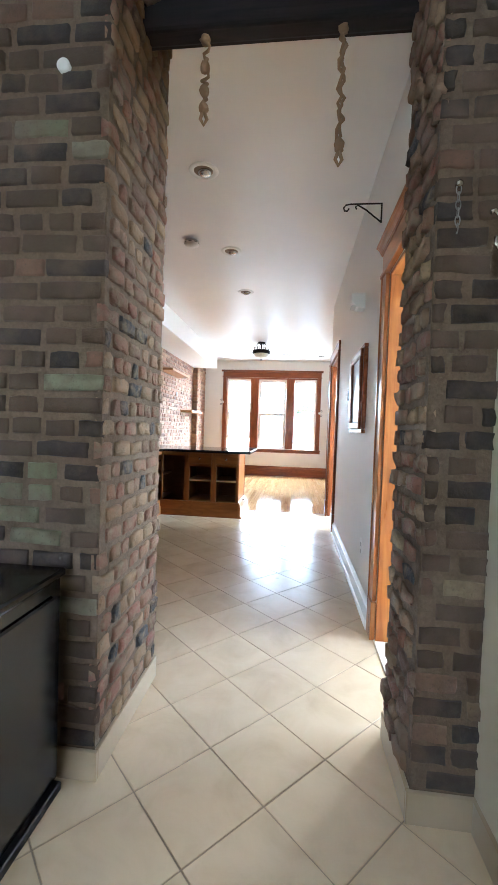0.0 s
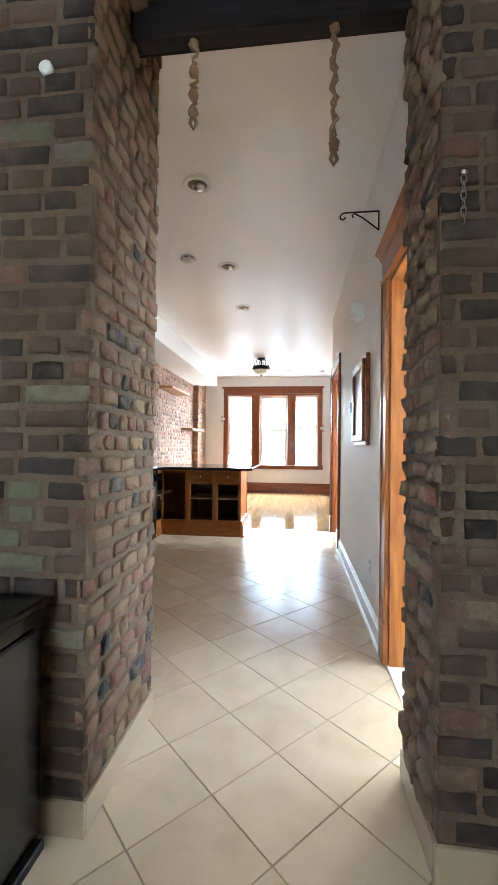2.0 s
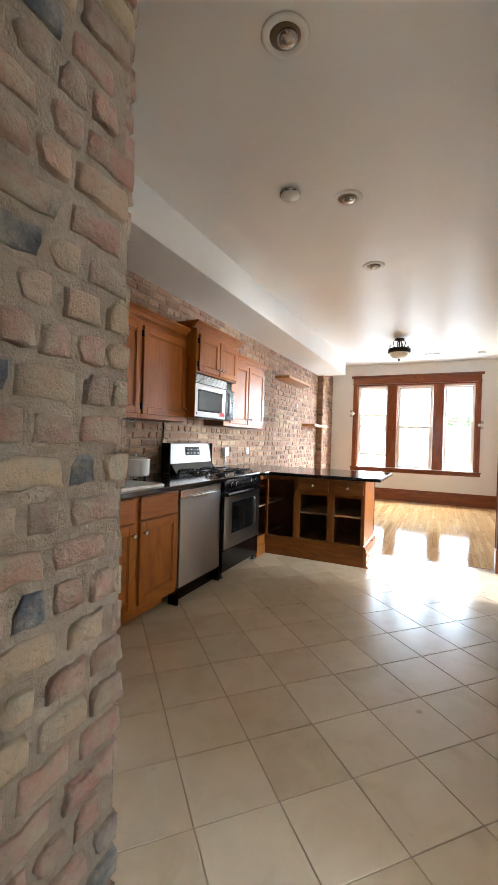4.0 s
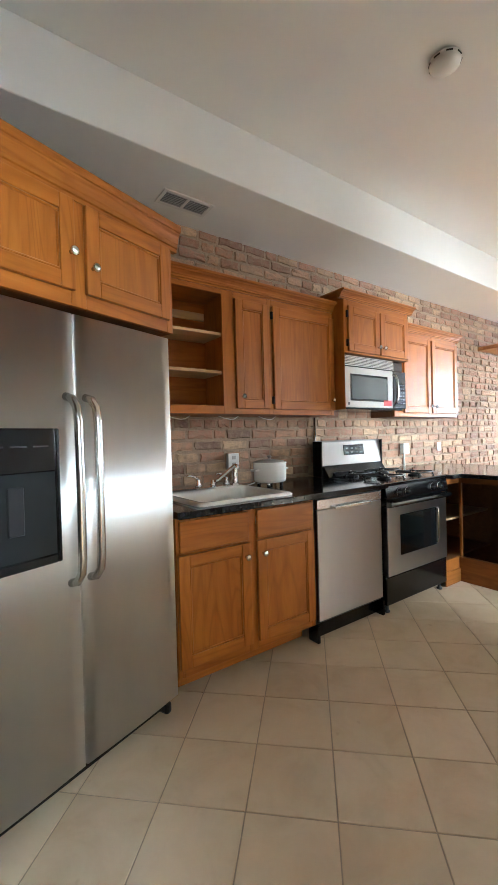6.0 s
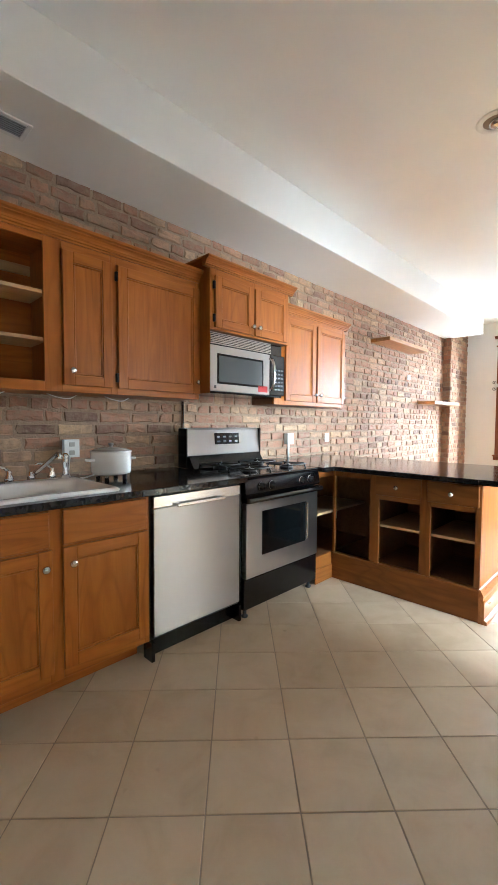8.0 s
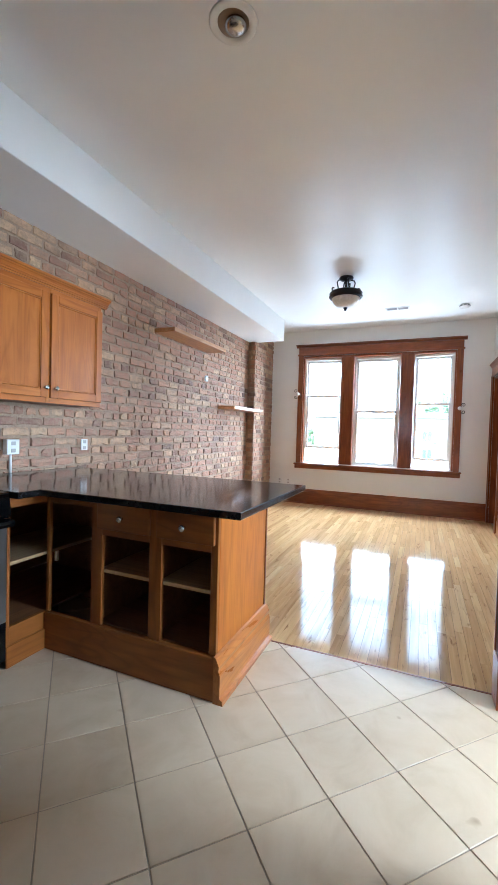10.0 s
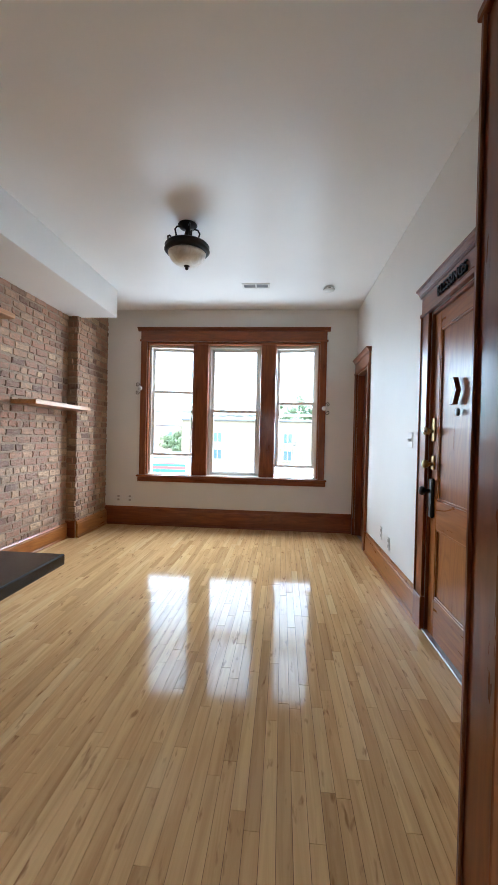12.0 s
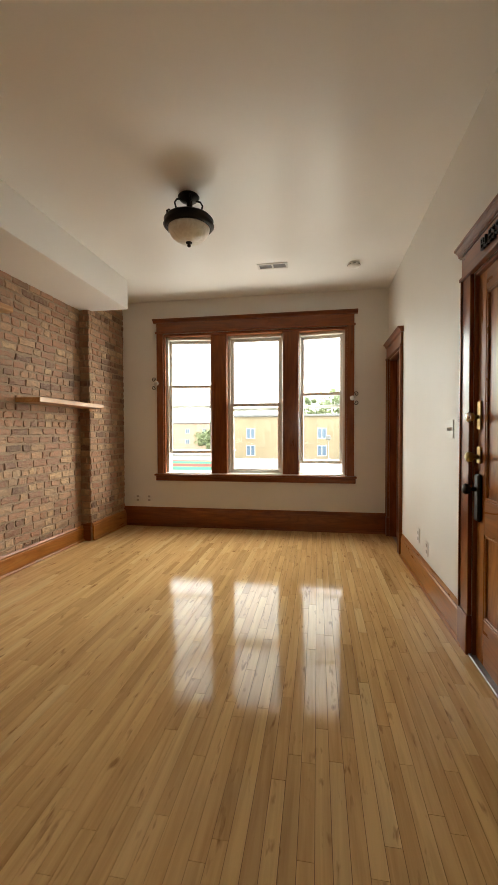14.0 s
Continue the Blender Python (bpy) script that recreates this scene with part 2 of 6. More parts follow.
PIER_COLS = [(0.0, (0.028, 0.029, 0.036)), (0.07, (0.045, 0.041, 0.041)), (0.1, (0.14, 0.075, 0.043)), (0.3, (0.2, 0.1, 0.058)), (0.45, (0.2, 0.085, 0.05)), (0.6, (0.24, 0.15, 0.076)), (0.75, (0.22, 0.13, 0.07)), (0.88, (0.2, 0.082, 0.05)), (1.0, (0.28, 0.2, 0.1))]
BRICK, BRICK_J = brickmat("old_red_brick", False, RED_COLS), brickmat("old_red_brick_joined", True, RED_COLS)
PBRICK, PBRICK_J = brickmat("pier_brick", False, PIER_COLS, 1.1, (0.2, 0.15, 0.09), 0.02), brickmat("pier_brick_joined", True, PIER_COLS, 1.1, (0.2, 0.15, 0.09), 0.02)
# pier fronts: a darker brick set than the jambs
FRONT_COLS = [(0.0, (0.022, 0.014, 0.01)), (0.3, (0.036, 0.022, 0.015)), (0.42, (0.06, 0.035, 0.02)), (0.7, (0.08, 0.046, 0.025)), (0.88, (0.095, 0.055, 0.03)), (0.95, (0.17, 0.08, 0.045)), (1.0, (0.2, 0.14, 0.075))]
LIME_COLS = [(0.0, (0.14, 0.132, 0.068)), (0.5, (0.16, 0.145, 0.08)), (1.0, (0.17, 0.14, 0.09))]
LIMEWASH = brickmat("limewashed_brick", False, LIME_COLS, 0.6, (0.12, 0.085, 0.05))
FBRICK, FBRICK_J = brickmat("dark_front_brick", False, FRONT_COLS, 0.6, (0.085, 0.057, 0.033)), brickmat("dark_front_brick_joined", True, FRONT_COLS, 0.6, (0.085, 0.057, 0.033))


def mortarmat(name, dark, light):
    """Rough, crumbling lime mortar."""
    k = Mat(name, 0.95)
    geo = k.n("NewGeometry")
    a = k.noise(geo.outputs["Position"], 26, 6, 0.7)
    b = k.noise(geo.outputs["Position"], 120, 4, 0.7)
    k.color(k.mix(k.ramp(a, [(0.3, dark), (0.7, light)]), k.ramp(b, [(0.3, dark), (0.7, light)]), 0.4))
    k.bump(k.mix(a, b, 0.35), 1.0, 0.014)
    return k.m


PIER_MORTAR = mortarmat("dark_pier_mortar", (0.09, 0.059, 0.035), (0.175, 0.12, 0.072))
MORTAR = mortarmat("lime_mortar", (0.25, 0.172, 0.11), (0.39, 0.285, 0.19))


def glassmat():
    m = bpy.data.materials.new("window_glass")
    m.use_nodes = True
    t = m.node_tree
    t.nodes.clear()
    out, tr, gl, mx, lw = (t.nodes.new("ShaderNode" + s) for s in ("OutputMaterial", "BsdfTransparent", "BsdfGlossy", "MixShader", "Fresnel"))
    gl.inputs["Roughness"].default_value = 0.02
    lw.inputs["IOR"].default_value = 1.45
    tr.inputs["Color"].default_value = (0.95, 0.97, 0.96, 1)
    t.links.new(lw.outputs[0], mx.inputs[0])
    t.links.new(tr.outputs[0], mx.inputs[1])
    t.links.new(gl.outputs[0], mx.inputs[2])
    t.links.new(mx.outputs[0], out.inputs[0])
    return m


GLASS = glassmat()
ALABASTER = Mat("alabaster_glass", 0.3, 0.0, (0.7, 0.66, 0.58))
_v = ALABASTER.coords()
ALABASTER.color(ALABASTER.ramp(ALABASTER.noise(_v, 14, 4, 0.6, 1.5), [(0.3, (0.62, 0.58, 0.5)), (0.7, (0.82, 0.79, 0.72))]))
ALABASTER = ALABASTER.m
ROPE = plaster("jute_rope", (0.22, 0.135, 0.068), 0.9, 0.8)
BEAM = wood("charred_beam", (0.008, 0.006, 0.006), (0.016, 0.011, 0.01), (0.03, 0.02, 0.017), "x", 0.75, 0.0)
PICTURE = plaster("pale_print", (0.6, 0.6, 0.58), 0.3, 0.0)


# ---- mesh helpers ----
def box(bm, x0, x1, y0, y1, z0, z1, bev=0.0, seg=1):
    r = bmesh.ops.create_cube(bm, size=1.0)
    bmesh.ops.transform(bm, matrix=Matrix.Translation(((x0 + x1) / 2, (y0 + y1) / 2, (z0 + z1) / 2)) @ Matrix.Diagonal((abs(x1 - x0), abs(y1 - y0), abs(z1 - z0), 1)), verts=r["verts"])
    if bev:
        ed = list({e for v in r["verts"] for e in v.link_edges})
        bmesh.ops.bevel(bm, geom=ed, offset=bev, segments=seg, affect="EDGES", profile=0.5)
    return bm


def B(*boxes, bev=0.002, seg=1):
    bm = bmesh.new()
    for b in boxes:
        box(bm, *b, bev=bev, seg=seg)
    return bm


def lathe(bm, prof, n=24, at=(0, 0, 0), axis="z"):
    """A turned body from (radius, height) pairs."""
    rings = []
    for r, h in prof:
        ring = []
        for i in range(n):
            a = 2 * math.pi * i / n
            p = (r * math.cos(a), r * math.sin(a), h)
            if axis == "y":
                p = (p[0], -p[2], p[1])
            elif axis == "x":
                p = (p[2], p[0], p[1])
            ring.append(bm.verts.new((p[0] + at[0], p[1] + at[1], p[2] + at[2])))
        rings.append(ring)
    for a, b in zip(rings, rings[1:]):
        for i in range(n):
            f = bm.faces.new((a[i], a[(i + 1) % n], b[(i + 1) % n], b[i]))
            f.smooth = True
    for ring in (rings[0], rings[-1]):
        bm.faces.new(ring)
    return bm


def tube(bm, pts, r, n=10):
    """A round bar along a line of points."""
    pts = [Vector(p) for p in pts]
    rings = []
    for i, p in enumerate(pts):
        d = (pts[min(i + 1, len(pts) - 1)] - pts[max(i - 1, 0)]).normalized()
        u = d.orthogonal().normalized() if i == 0 else (u - d * u.dot(d)).normalized()
        w = d.cross(u)
        rr = r[i] if isinstance(r, (list, tuple)) else r
        rings.append([bm.verts.new(p + rr * (math.cos(2 * math.pi * k / n) * u + math.sin(2 * math.pi * k / n) * w)) for k in range(n)])
    for a, b in zip(rings, rings[1:]):
        for i in range(n):
            bm.faces.new((a[i], a[(i + 1) % n], b[(i + 1) % n], b[i])).smooth = True
    bm.faces.new(rings[0])
    bm.faces.new(rings[-1])
    return bm


def prism(bm, prof, x0, x1, axis="x"):
    """A profile of (y, z) pairs drawn out along x (or of (x, z) pairs along y)."""
    ends = []
    for x in (x0, x1):
        ends.append([bm.verts.new((x, a, b) if axis == "x" else (a, x, b)) for a, b in prof])
    n = len(prof)
    for i in range(n):
        bm.faces.new((ends[0][i], ends[0][(i + 1) % n], ends[1][(i + 1) % n], ends[1][i]))
    bm.faces.new(ends[0])
    bm.faces.new(ends[1])
    return bm


def finish(bm, name, mat):
    bmesh.ops.recalc_face_normals(bm, faces=bm.faces)
    me = bpy.data.meshes.new(name)
    bm.to_mesh(me)
    bm.free()
    for m in mat if isinstance(mat, (list, tuple)) else [mat]:
        me.materials.append(m)
    return me


def part(name, bm, mat, parent, label=""):
    ob = new(name, finish(bm, name, mat))
    ob.parent = parent
    return tagged(ob, label)


def thing(name, label, category, x=0, y=0, z=0, rz=0, group="", kind=""):
    ob = new(name)
    ob.empty_display_size = 0.1
    ob.matrix_basis = pose(x, y, z, 0, 0, rz)
    return tagged(ob, label, category, group, kind)


def structure(name, bm, mat, label, category="wall"):
    return tagged(new(name, finish(bm, name, mat)), label, category, kind="structure")


def solid(name, bm, mat, label, category, group=""):
    return tagged(new(name, finish(bm, name, mat)), label, category, group)


# ---- plan ----
BX, HX, RX = -2.46, 0.49, 1.03          # brick wall, hall wall, living room wall
PY0, PY1, PYR, YT, YW = 2.40, 2.97, 2.74, 7.0, 11.56  # brick piers, start of the wooden floor, window wall
PXL, PXR = -0.62, 0.38                  # the opening between the piers
CZ, SZ, SX = 2.93, 2.61, -1.90          # ceiling, underside and edge of the soffit

structure("ceiling", B((-2.7, 3.2, -0.9, 11.9, CZ, CZ + 0.1), bev=0), CEIL, "off-white painted plaster ceiling with slight sheen", "ceiling")
structure("soffit", B((BX - 0.1, SX, PY1 + 0.001, 10.81, SZ, CZ + 0.02), bev=0.004), SOFFIT, "off-white boxed soffit along the brick wall", "soffit")
structure("floor_base", B((-2.7, 3.2, -0.9, 11.9, -0.2, -0.0035), bev=0), GROUT, "brown grout bed under the floor", "floor")
structure("wall_brick_backing", B((BX - 0.3, BX - 0.025, PY1 - 0.5, 11.9, -0.1, CZ + 0.05), bev=0), MORTAR, "lime mortar bed of the brick wall", "wall")
structure("wall_brick_column", B((BX - 0.1, -2.352, 10.752, YW + 0.01, 0, SZ + 0.3), bev=0), MORTAR, "mortar core of the brick chimney column", "wall")
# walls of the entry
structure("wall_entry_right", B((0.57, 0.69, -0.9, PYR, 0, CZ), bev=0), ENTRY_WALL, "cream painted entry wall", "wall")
structure("wall_entry_left", B((-1.95, -1.85, -0.9, PY0 + 0.02, 0, CZ), bev=0), WALL, "cream painted entry wall", "wall")
structure("wall_entry_back", B((-1.95, -1.1, -0.9, -0.8, 0, CZ), (-0.4, 0.69, -0.9, -0.8, 0, CZ), (-1.1, -0.4, -0.9, -0.8, 0, 1.15), (-1.1, -0.4, -0.9, -0.8, 2.0, CZ), bev=0), WALL, "cream painted entry back wall", "wall")
# hall wall with two doorways
D1A, D1B, D2A, D2B, DH = 2.76, 3.49, 6.02, 6.885, 2.06
structure("wall_hall", B((HX, HX + 0.12, D1B, D2A, 0, CZ), (HX, HX + 0.12, D2B, 7.02, 0, CZ), (HX, HX + 0.12, PYR, D1B, DH, CZ), (HX, HX + 0.12, D2A, D2B, 2.09, CZ), bev=0), WALL, "white painted hall wall with two doorways", "wall")
structure("wall_return", B((HX + 0.12, RX + 0.12, 6.9, 7.02, 0, CZ), bev=0), WALL, "white painted return wall", "wall")
D3A, D3B, D4A, D4B = 8.06, 8.87, 10.80, 11.46
structure("wall_living_right", B((RX, RX + 0.12, 7.02, D3A, 0, CZ), (RX, RX + 0.12, D3B, D4A, 0, CZ), (RX, RX + 0.12, D4B, YW + 0.2, 0, CZ), (RX, RX + 0.12, D3A, D3B, 2.07, CZ), (RX, RX + 0.12, D4A, D4B, 2.07, CZ), bev=0), WALL, "white painted living room wall with two doors", "wall")
# window wall
WL, WR, WB, WT = -1.78, 0.55, 0.70, 2.50
structure("wall_window", B((BX - 0.2, WL, YW, YW + 0.3, 0, CZ), (WR, RX + 0.2, YW, YW + 0.3, 0, CZ), (WL, WR, YW, YW + 0.3, 0, WB), (WL, WR, YW, YW + 0.3, WT, CZ), bev=0), WALL, "cream painted wall round the triple window", "wall")
# side room behind the open doorway, with its own window
structure("wall_side_room", B((0.69, 3.2, 2.2, 2.3, 0, CZ), (3.1, 3.2, 2.3, 2.75, 0, CZ), (3.1, 3.2, 4.25, 5.5, 0, CZ), (3.1, 3.2, 6.7, 7.0, 0, CZ), (3.1, 3.2, 2.75, 4.25, 0, 0.8), (3.1, 3.2, 2.75, 4.25, 2.3, CZ), (3.1, 3.2, 5.5, 6.7, 0, 0.8), (3.1, 3.2, 5.5, 6.7, 2.3, CZ), (1.15, 3.2, 6.9, 7.0, 0, CZ), bev=0), WALL, "cream painted walls of the side room", "wall")
structure("floor_side_room", B((0.61, 3.1, 2.3, 6.9, -0.003, 0.0), bev=0), PLANK_J, "pale wooden floor of the side room", "floor")
structure("wall_stair_hall", B((RX + 0.121, RX + 0.2, 7.9, 9.05, 0, CZ), bev=0), WALL, "plain wall behind the entrance door", "wall")
structure("wall_closet", B((1.15, 2.1, 10.5, 10.6, 0, CZ), (1.15, 2.1, 11.62, 11.7, 0, CZ), (2.1, 2.2, 10.5, 11.7, 0, CZ), bev=0), WALL, "plain closet walls behind the narrow doorway", "wall")


# ---- trim, doors and windows ----
def crown(bm, x0, x1, y, z0, h, out, back=0.02):
    """A moulded crown: it steps forward towards -y as it rises."""
    steps = [(0.1, 0.0), (0.1, 0.14), (0.28, 0.17), (0.28, 0.3), (0.36, 0.34), (0.42, 0.46), (0.56, 0.58), (0.74, 0.66), (0.76, 0.72), (0.92, 0.74), (1.0, 0.8), (1.0, 0.93), (0.95, 1.0)]
    prof = [(y + back, z0)] + [(y - out * a, z0 + h * b) for a, b in steps] + [(y + back, z0 + h)]
    return prism(bm, prof, x0, x1)


def baseboard(name, length, x, y, rz, h, mat, label, shoe=True):
    """A baseboard with a moulded cap, its back on the wall, its face towards local -y."""
    bm = bmesh.new()
    prof = [(0.0, 0.0), (-0.019, 0.0), (-0.019, h * 0.8), (-0.012, h * 0.84), (-0.014, h * 0.9), (-0.006, h * 0.97), (-0.004, h), (0.0, h)]
    prism(bm, prof, 0, length)
    if shoe:
        prism(bm, [(-0.0195, 0.0), (-0.034, 0.0), (-0.033, 0.01), (-0.027, 0.018), (-0.0195, 0.021)], 0, length)
    ob = structure(name, bm, mat, label, "baseboard")
    ob.matrix_basis = pose(x, y, 0, 0, 0, rz)
    return ob


baseboard("baseboard_window", RX - BX, BX, YW, 0, 0.25, TRIM["x"], "dark stained tall wooden baseboard below the window")
baseboard("baseboard_brick", 10.74 - YT, BX + 0.018, YT, 90, 0.18, DOOR["x"], "stained wooden baseboard along the brick wall")
baseboard("baseboard_column", YW - 10.74, -2.325, 10.74, 90, 0.2, DOOR["x"], "stained wooden baseboard round the brick column")
baseboard("baseboard_right", 10.68 - 8.95, RX, 10.68, -90, 0.22, DOOR["x"], "stained wooden baseboard along the white wall")
baseboard("baseboard_hall", 5.9 - 3.6, HX, 5.9, -90, 0.13, WHITE, "white painted baseboard of the hall")
baseboard("baseboard_corner", RX - HX, RX, 7.02, 180, 0.2, TRIM["x"], "stained baseboard on the return wall", False)
baseboard("baseboard_corner_column", 0.12, BX, 10.74, 0, 0.2, TRIM["x"], "stained baseboard on the side of the column", False)


def door_casing(parent, w, h, cw=0.115, mat=TRIM, crowned=True):
    """Casing boards round an opening w wide and h high; local face towards -y."""
    for x0, x1 in ((-cw, 0.0), (w, w + cw)):
        bm = B((x0, x1, -0.022, -0.0005, 0.22, h), (x0 - 0.006, x1 + 0.006, -0.03, -0.0005, 0.0, 0.218), bev=0.003)
        e = 0.012
        box(bm, x0 + 0.0 if x0 < 0 else x1 - e, x0 + e if x0 < 0 else x1, -0.03, -0.022, 0.22, h, 0.002)
        part("casing", bm, mat["z"], parent)
    part("head_casing", B((-cw, w + cw, -0.024, -0.0005, h + 0.001, h + 0.135), (-cw - 0.012, w + cw + 0.012, -0.034, -0.0005, h - 0.0, h + 0.022), bev=0.003), mat["x"], parent)
    if crowned:
        part("crown", crown(bmesh.new(), -cw - 0.025, w + cw + 0.025, -0.024, h + 0.136, 0.055, 0.035, 0.0235), mat["x"], parent)


def jambs(parent, w, h, depth, mat=TRIM):
    for x0, x1 in ((0.0, 0.02), (w - 0.02, w)):
        part("jamb", B((x0, x1, 0.0, depth, 0, h), bev=0.002), mat["z"], parent)
    part("head_jamb", B((0.02, w - 0.02, 0.0, depth, h - 0.02, h), bev=0.002), mat["x"], parent)


def door_leaf(parent, w, h, y, panels, mat=TRIM, stile=0.115):
    """A panelled leaf; panels: pairs of bottom and top heights."""
    bm = bmesh.new()
    th = 0.042
    box(bm, 0.022, stile, y, y + th, 0.01, h - 0.022, 0.002)
    box(bm, w - stile, w - 0.022, y, y + th, 0.01, h - 0.022, 0.002)
    zs = [0.01] + [z for p in panels for z in p] + [h - 0.022]
    leaf = part("leaf", bm, mat["z"], parent)
    for a, b in zip(zs[::2], zs[1::2]):
        part("rail", B((stile, w - stile, y + 0.0005, y + th, a, b), bev=0.002), mat["x"], leaf)
    for a, b in panels:
        part("panel", B((stile - 0.004, w - stile + 0.004, y + 0.013, y + th - 0.008, a - 0.004, b + 0.004), bev=0.001), mat["z"], leaf)
        m = bmesh.new()
        for bx in ((stile, w - stile, a, a + 0.014), (stile, w - stile, b - 0.014, b), (stile, stile + 0.014, a + 0.014, b - 0.014), (w - stile - 0.014, w - stile, a + 0.014, b - 0.014)):
            box(m, bx[0], bx[1], y + 0.003, y + 0.013, bx[2], bx[3], 0.003)
        part("panel_moulding", m, mat["x"], leaf)
    return leaf


# open doorway into the side room
d1 = thing("door_1", "stained wooden door frame, open to a bright side room", "doorway", HX, D1B, 0, -90, kind="structure")
door_casing(d1, D1B - D1A - 0.015, DH, 0.1, DOOR)
jambs(d1, D1B - D1A, DH, 0.12, DOOR)
structure("sill_1", B((HX - 0.01, HX + 0.13, D1A, D1B, 0.0, 0.006), bev=0.002), STONE, "pale marble door sill", "sill")
# narrow doorway near the end of the hall
d2 = thing("door_2", "stained wooden door frame, open to a bright side room", "doorway", HX, D2B, 0, -90, kind="structure")
door_casing(d2, D2B - D2A, 2.09, crowned=False)
jambs(d2, D2B - D2A, 2.09, 0.12)
structure("sill_2", B((HX - 0.01, HX + 0.13, D2A, D2B, 0.0, 0.006), bev=0.002), STONE, "pale marble door sill", "sill")
# entrance door
d3 = thing("door_3", "varnished oak entrance door with two tall panels, closed", "door", RX, D3B, 0, -90, kind="structure")
W3 = D3B - D3A
door_casing(d3, W3, 2.07, 0.13)
jambs(d3, W3, 2.07, 0.12)
leaf3 = door_leaf(d3, W3, 2.07, 0.016, [(0.25, 0.69), (0.87, 1.94)], DOOR)
bm = bmesh.new()
vz = [(0.35, 1.595), (0.39, 1.595), (0.43, 1.52), (0.39, 1.445), (0.35, 1.445), (0.39, 1.52)]
lo = [bm.verts.new((x, 0.014, z)) for x, z in vz]
hi = [bm.verts.new((x, -0.014, z)) for x, z in vz]
for i in range(6):
    bm.faces.new((lo[i], lo[(i + 1) % 6], hi[(i + 1) % 6], hi[i]))
for q in (lo, hi):
    bm.faces.new((q[0], q[1], q[2], q[5]))
    bm.faces.new((q[5], q[2], q[3], q[4]))
part("door_knocker", bm, TRIM["z"], leaf3, "dark carved wooden chevron")
bm = bmesh.new()
lathe(bm, [(0.001, 0.0), (0.022, 0.001), (0.02, 0.012), (0.001, 0.014)], 16, (0.405, 0.014, 1.4), "y")
part("peephole", bm, STRIP, leaf3, "round nickel peephole")
for z, h in ((1.31, 0.15), (1.1, 0.09)):
    p = part("lock_plate", B((0.03, 0.078, 0.006, 0.0165, z - h / 2, z + h / 2), bev=0.003), BRASS, leaf3, "bright brass lock plate")
    bm = bmesh.new()
    lathe(bm, [(0.012, 0.0), (0.012, 0.02), (0.026, 0.032), (0.028, 0.05), (0.02, 0.06), (0.001, 0.062)], 20, (0.054, 0.006, z - 0.01), "y")
    part("lock_knob", bm, NICKEL if z > 1.2 else BRASS, p)
p = part("escutcheon", B((0.035, 0.09, -0.006, 0.016, 0.75, 1.0), bev=0.008), IRON, leaf3, "black iron ornate escutcheon plate")
bm = bmesh.new()
lathe(bm, [(0.012, 0.0), (0.01, 0.025), (0.026, 0.035), (0.03, 0.052), (0.022, 0.064), (0.001, 0.067)], 20, (0.062, -0.006, 0.92), "y")
part("door_knob", bm, IRON, p)
for z in (1.78, 0.28):
    part("hinge", B((W3 - 0.03, W3 + 0.008, -0.03, 0.016, z - 0.07, z + 0.07), bev=0.006), IRON, leaf3, "black iron hinge")
part("threshold", B((0.0, W3, -0.018, 0.05, 0.001, 0.012), bev=0.004), STRIP, d3, "worn metal threshold strip")


def text_mesh(body, size, depth):
    cu = bpy.data.curves.new("letters", "FONT")
    cu.body, cu.size, cu.extrude, cu.align_x = body, size, depth, "CENTER"
    tmp = bpy.data.objects.new("letters_tmp", cu)
    scene.collection.objects.link(tmp)
    me = bpy.data.meshes.new_from_object(tmp.evaluated_get(bpy.context.evaluated_depsgraph_get()))
    bpy.data.objects.remove(tmp)
    return me


me = text_mesh("BLESSINGS", 0.085, 0.006)
me.materials.append(IRON)
sign = tagged(new("letter_sign", me), "dark metal letters spelling blessings above the entrance door", "sign")
sign.matrix_basis = pose(RX - 0.032, 8.50, 2.115, 90, 0, -90)
# far doorway by the window wall
d4 = thing("door_4", "dark stained closet door with moulded casing beside the window wall", "door", RX, D4B, 0, -90, kind="structure")
door_casing(d4, D4B - D4A, 2.07, 0.09)
jambs(d4, D4B - D4A, 2.07, 0.12)
door_leaf(d4, D4B - D4A, 2.07, 0.075, [(0.25, 0.85), (1.0, 1.9)])


def sash(parent, name, x0, x1, z0, z1, y, rail=0.045, glass=True):
    th = 0.03
    s = part(name, B((x0, x0 + rail, y, y + th, z0, z1), (x1 - rail, x1, y, y + th, z0, z1), (x0 + rail, x1 - rail, y, y + th, z0, z0 + rail), (x0 + rail, x1 - rail, y, y + th, z1 - rail, z1), bev=0.003), VINYL, parent)
    g = part("pane", B((x0 + rail - 0.005, x1 - rail + 0.005, y + 0.013, y + 0.017, z0 + rail - 0.005, z1 - rail + 0.005), bev=0), GLASS, s)
    g.visible_shadow = False
    return s


w1 = thing("window_1", "triple sash window in a dark stained wooden surround", "window", 0, YW, 0, kind="structure")
for x0, x1 in ((WL - 0.085, WL), (WR, WR + 0.085)):
    part("casing", B((x0, x1, -0.024, -0.0005, 0.69, 2.515), bev=0.004), TRIM["z"], w1)
part("head_casing", B((WL - 0.085, WR + 0.085, -0.026, -0.0005, 2.516, 2.64), (WL - 0.1, WR + 0.1, -0.036, -0.0005, 2.505, 2.53), bev=0.003), TRIM["x"], w1)
part("crown", crown(bmesh.new(), WL - 0.125, WR + 0.125, -0.026, 2.641, 0.045, 0.045, 0.0255), TRIM["x"], w1)
part("stool", B((WL - 0.115, WR + 0.115, -0.06, 0.14, 0.665, 0.69), bev=0.006, seg=2), TRIM["x"], w1)
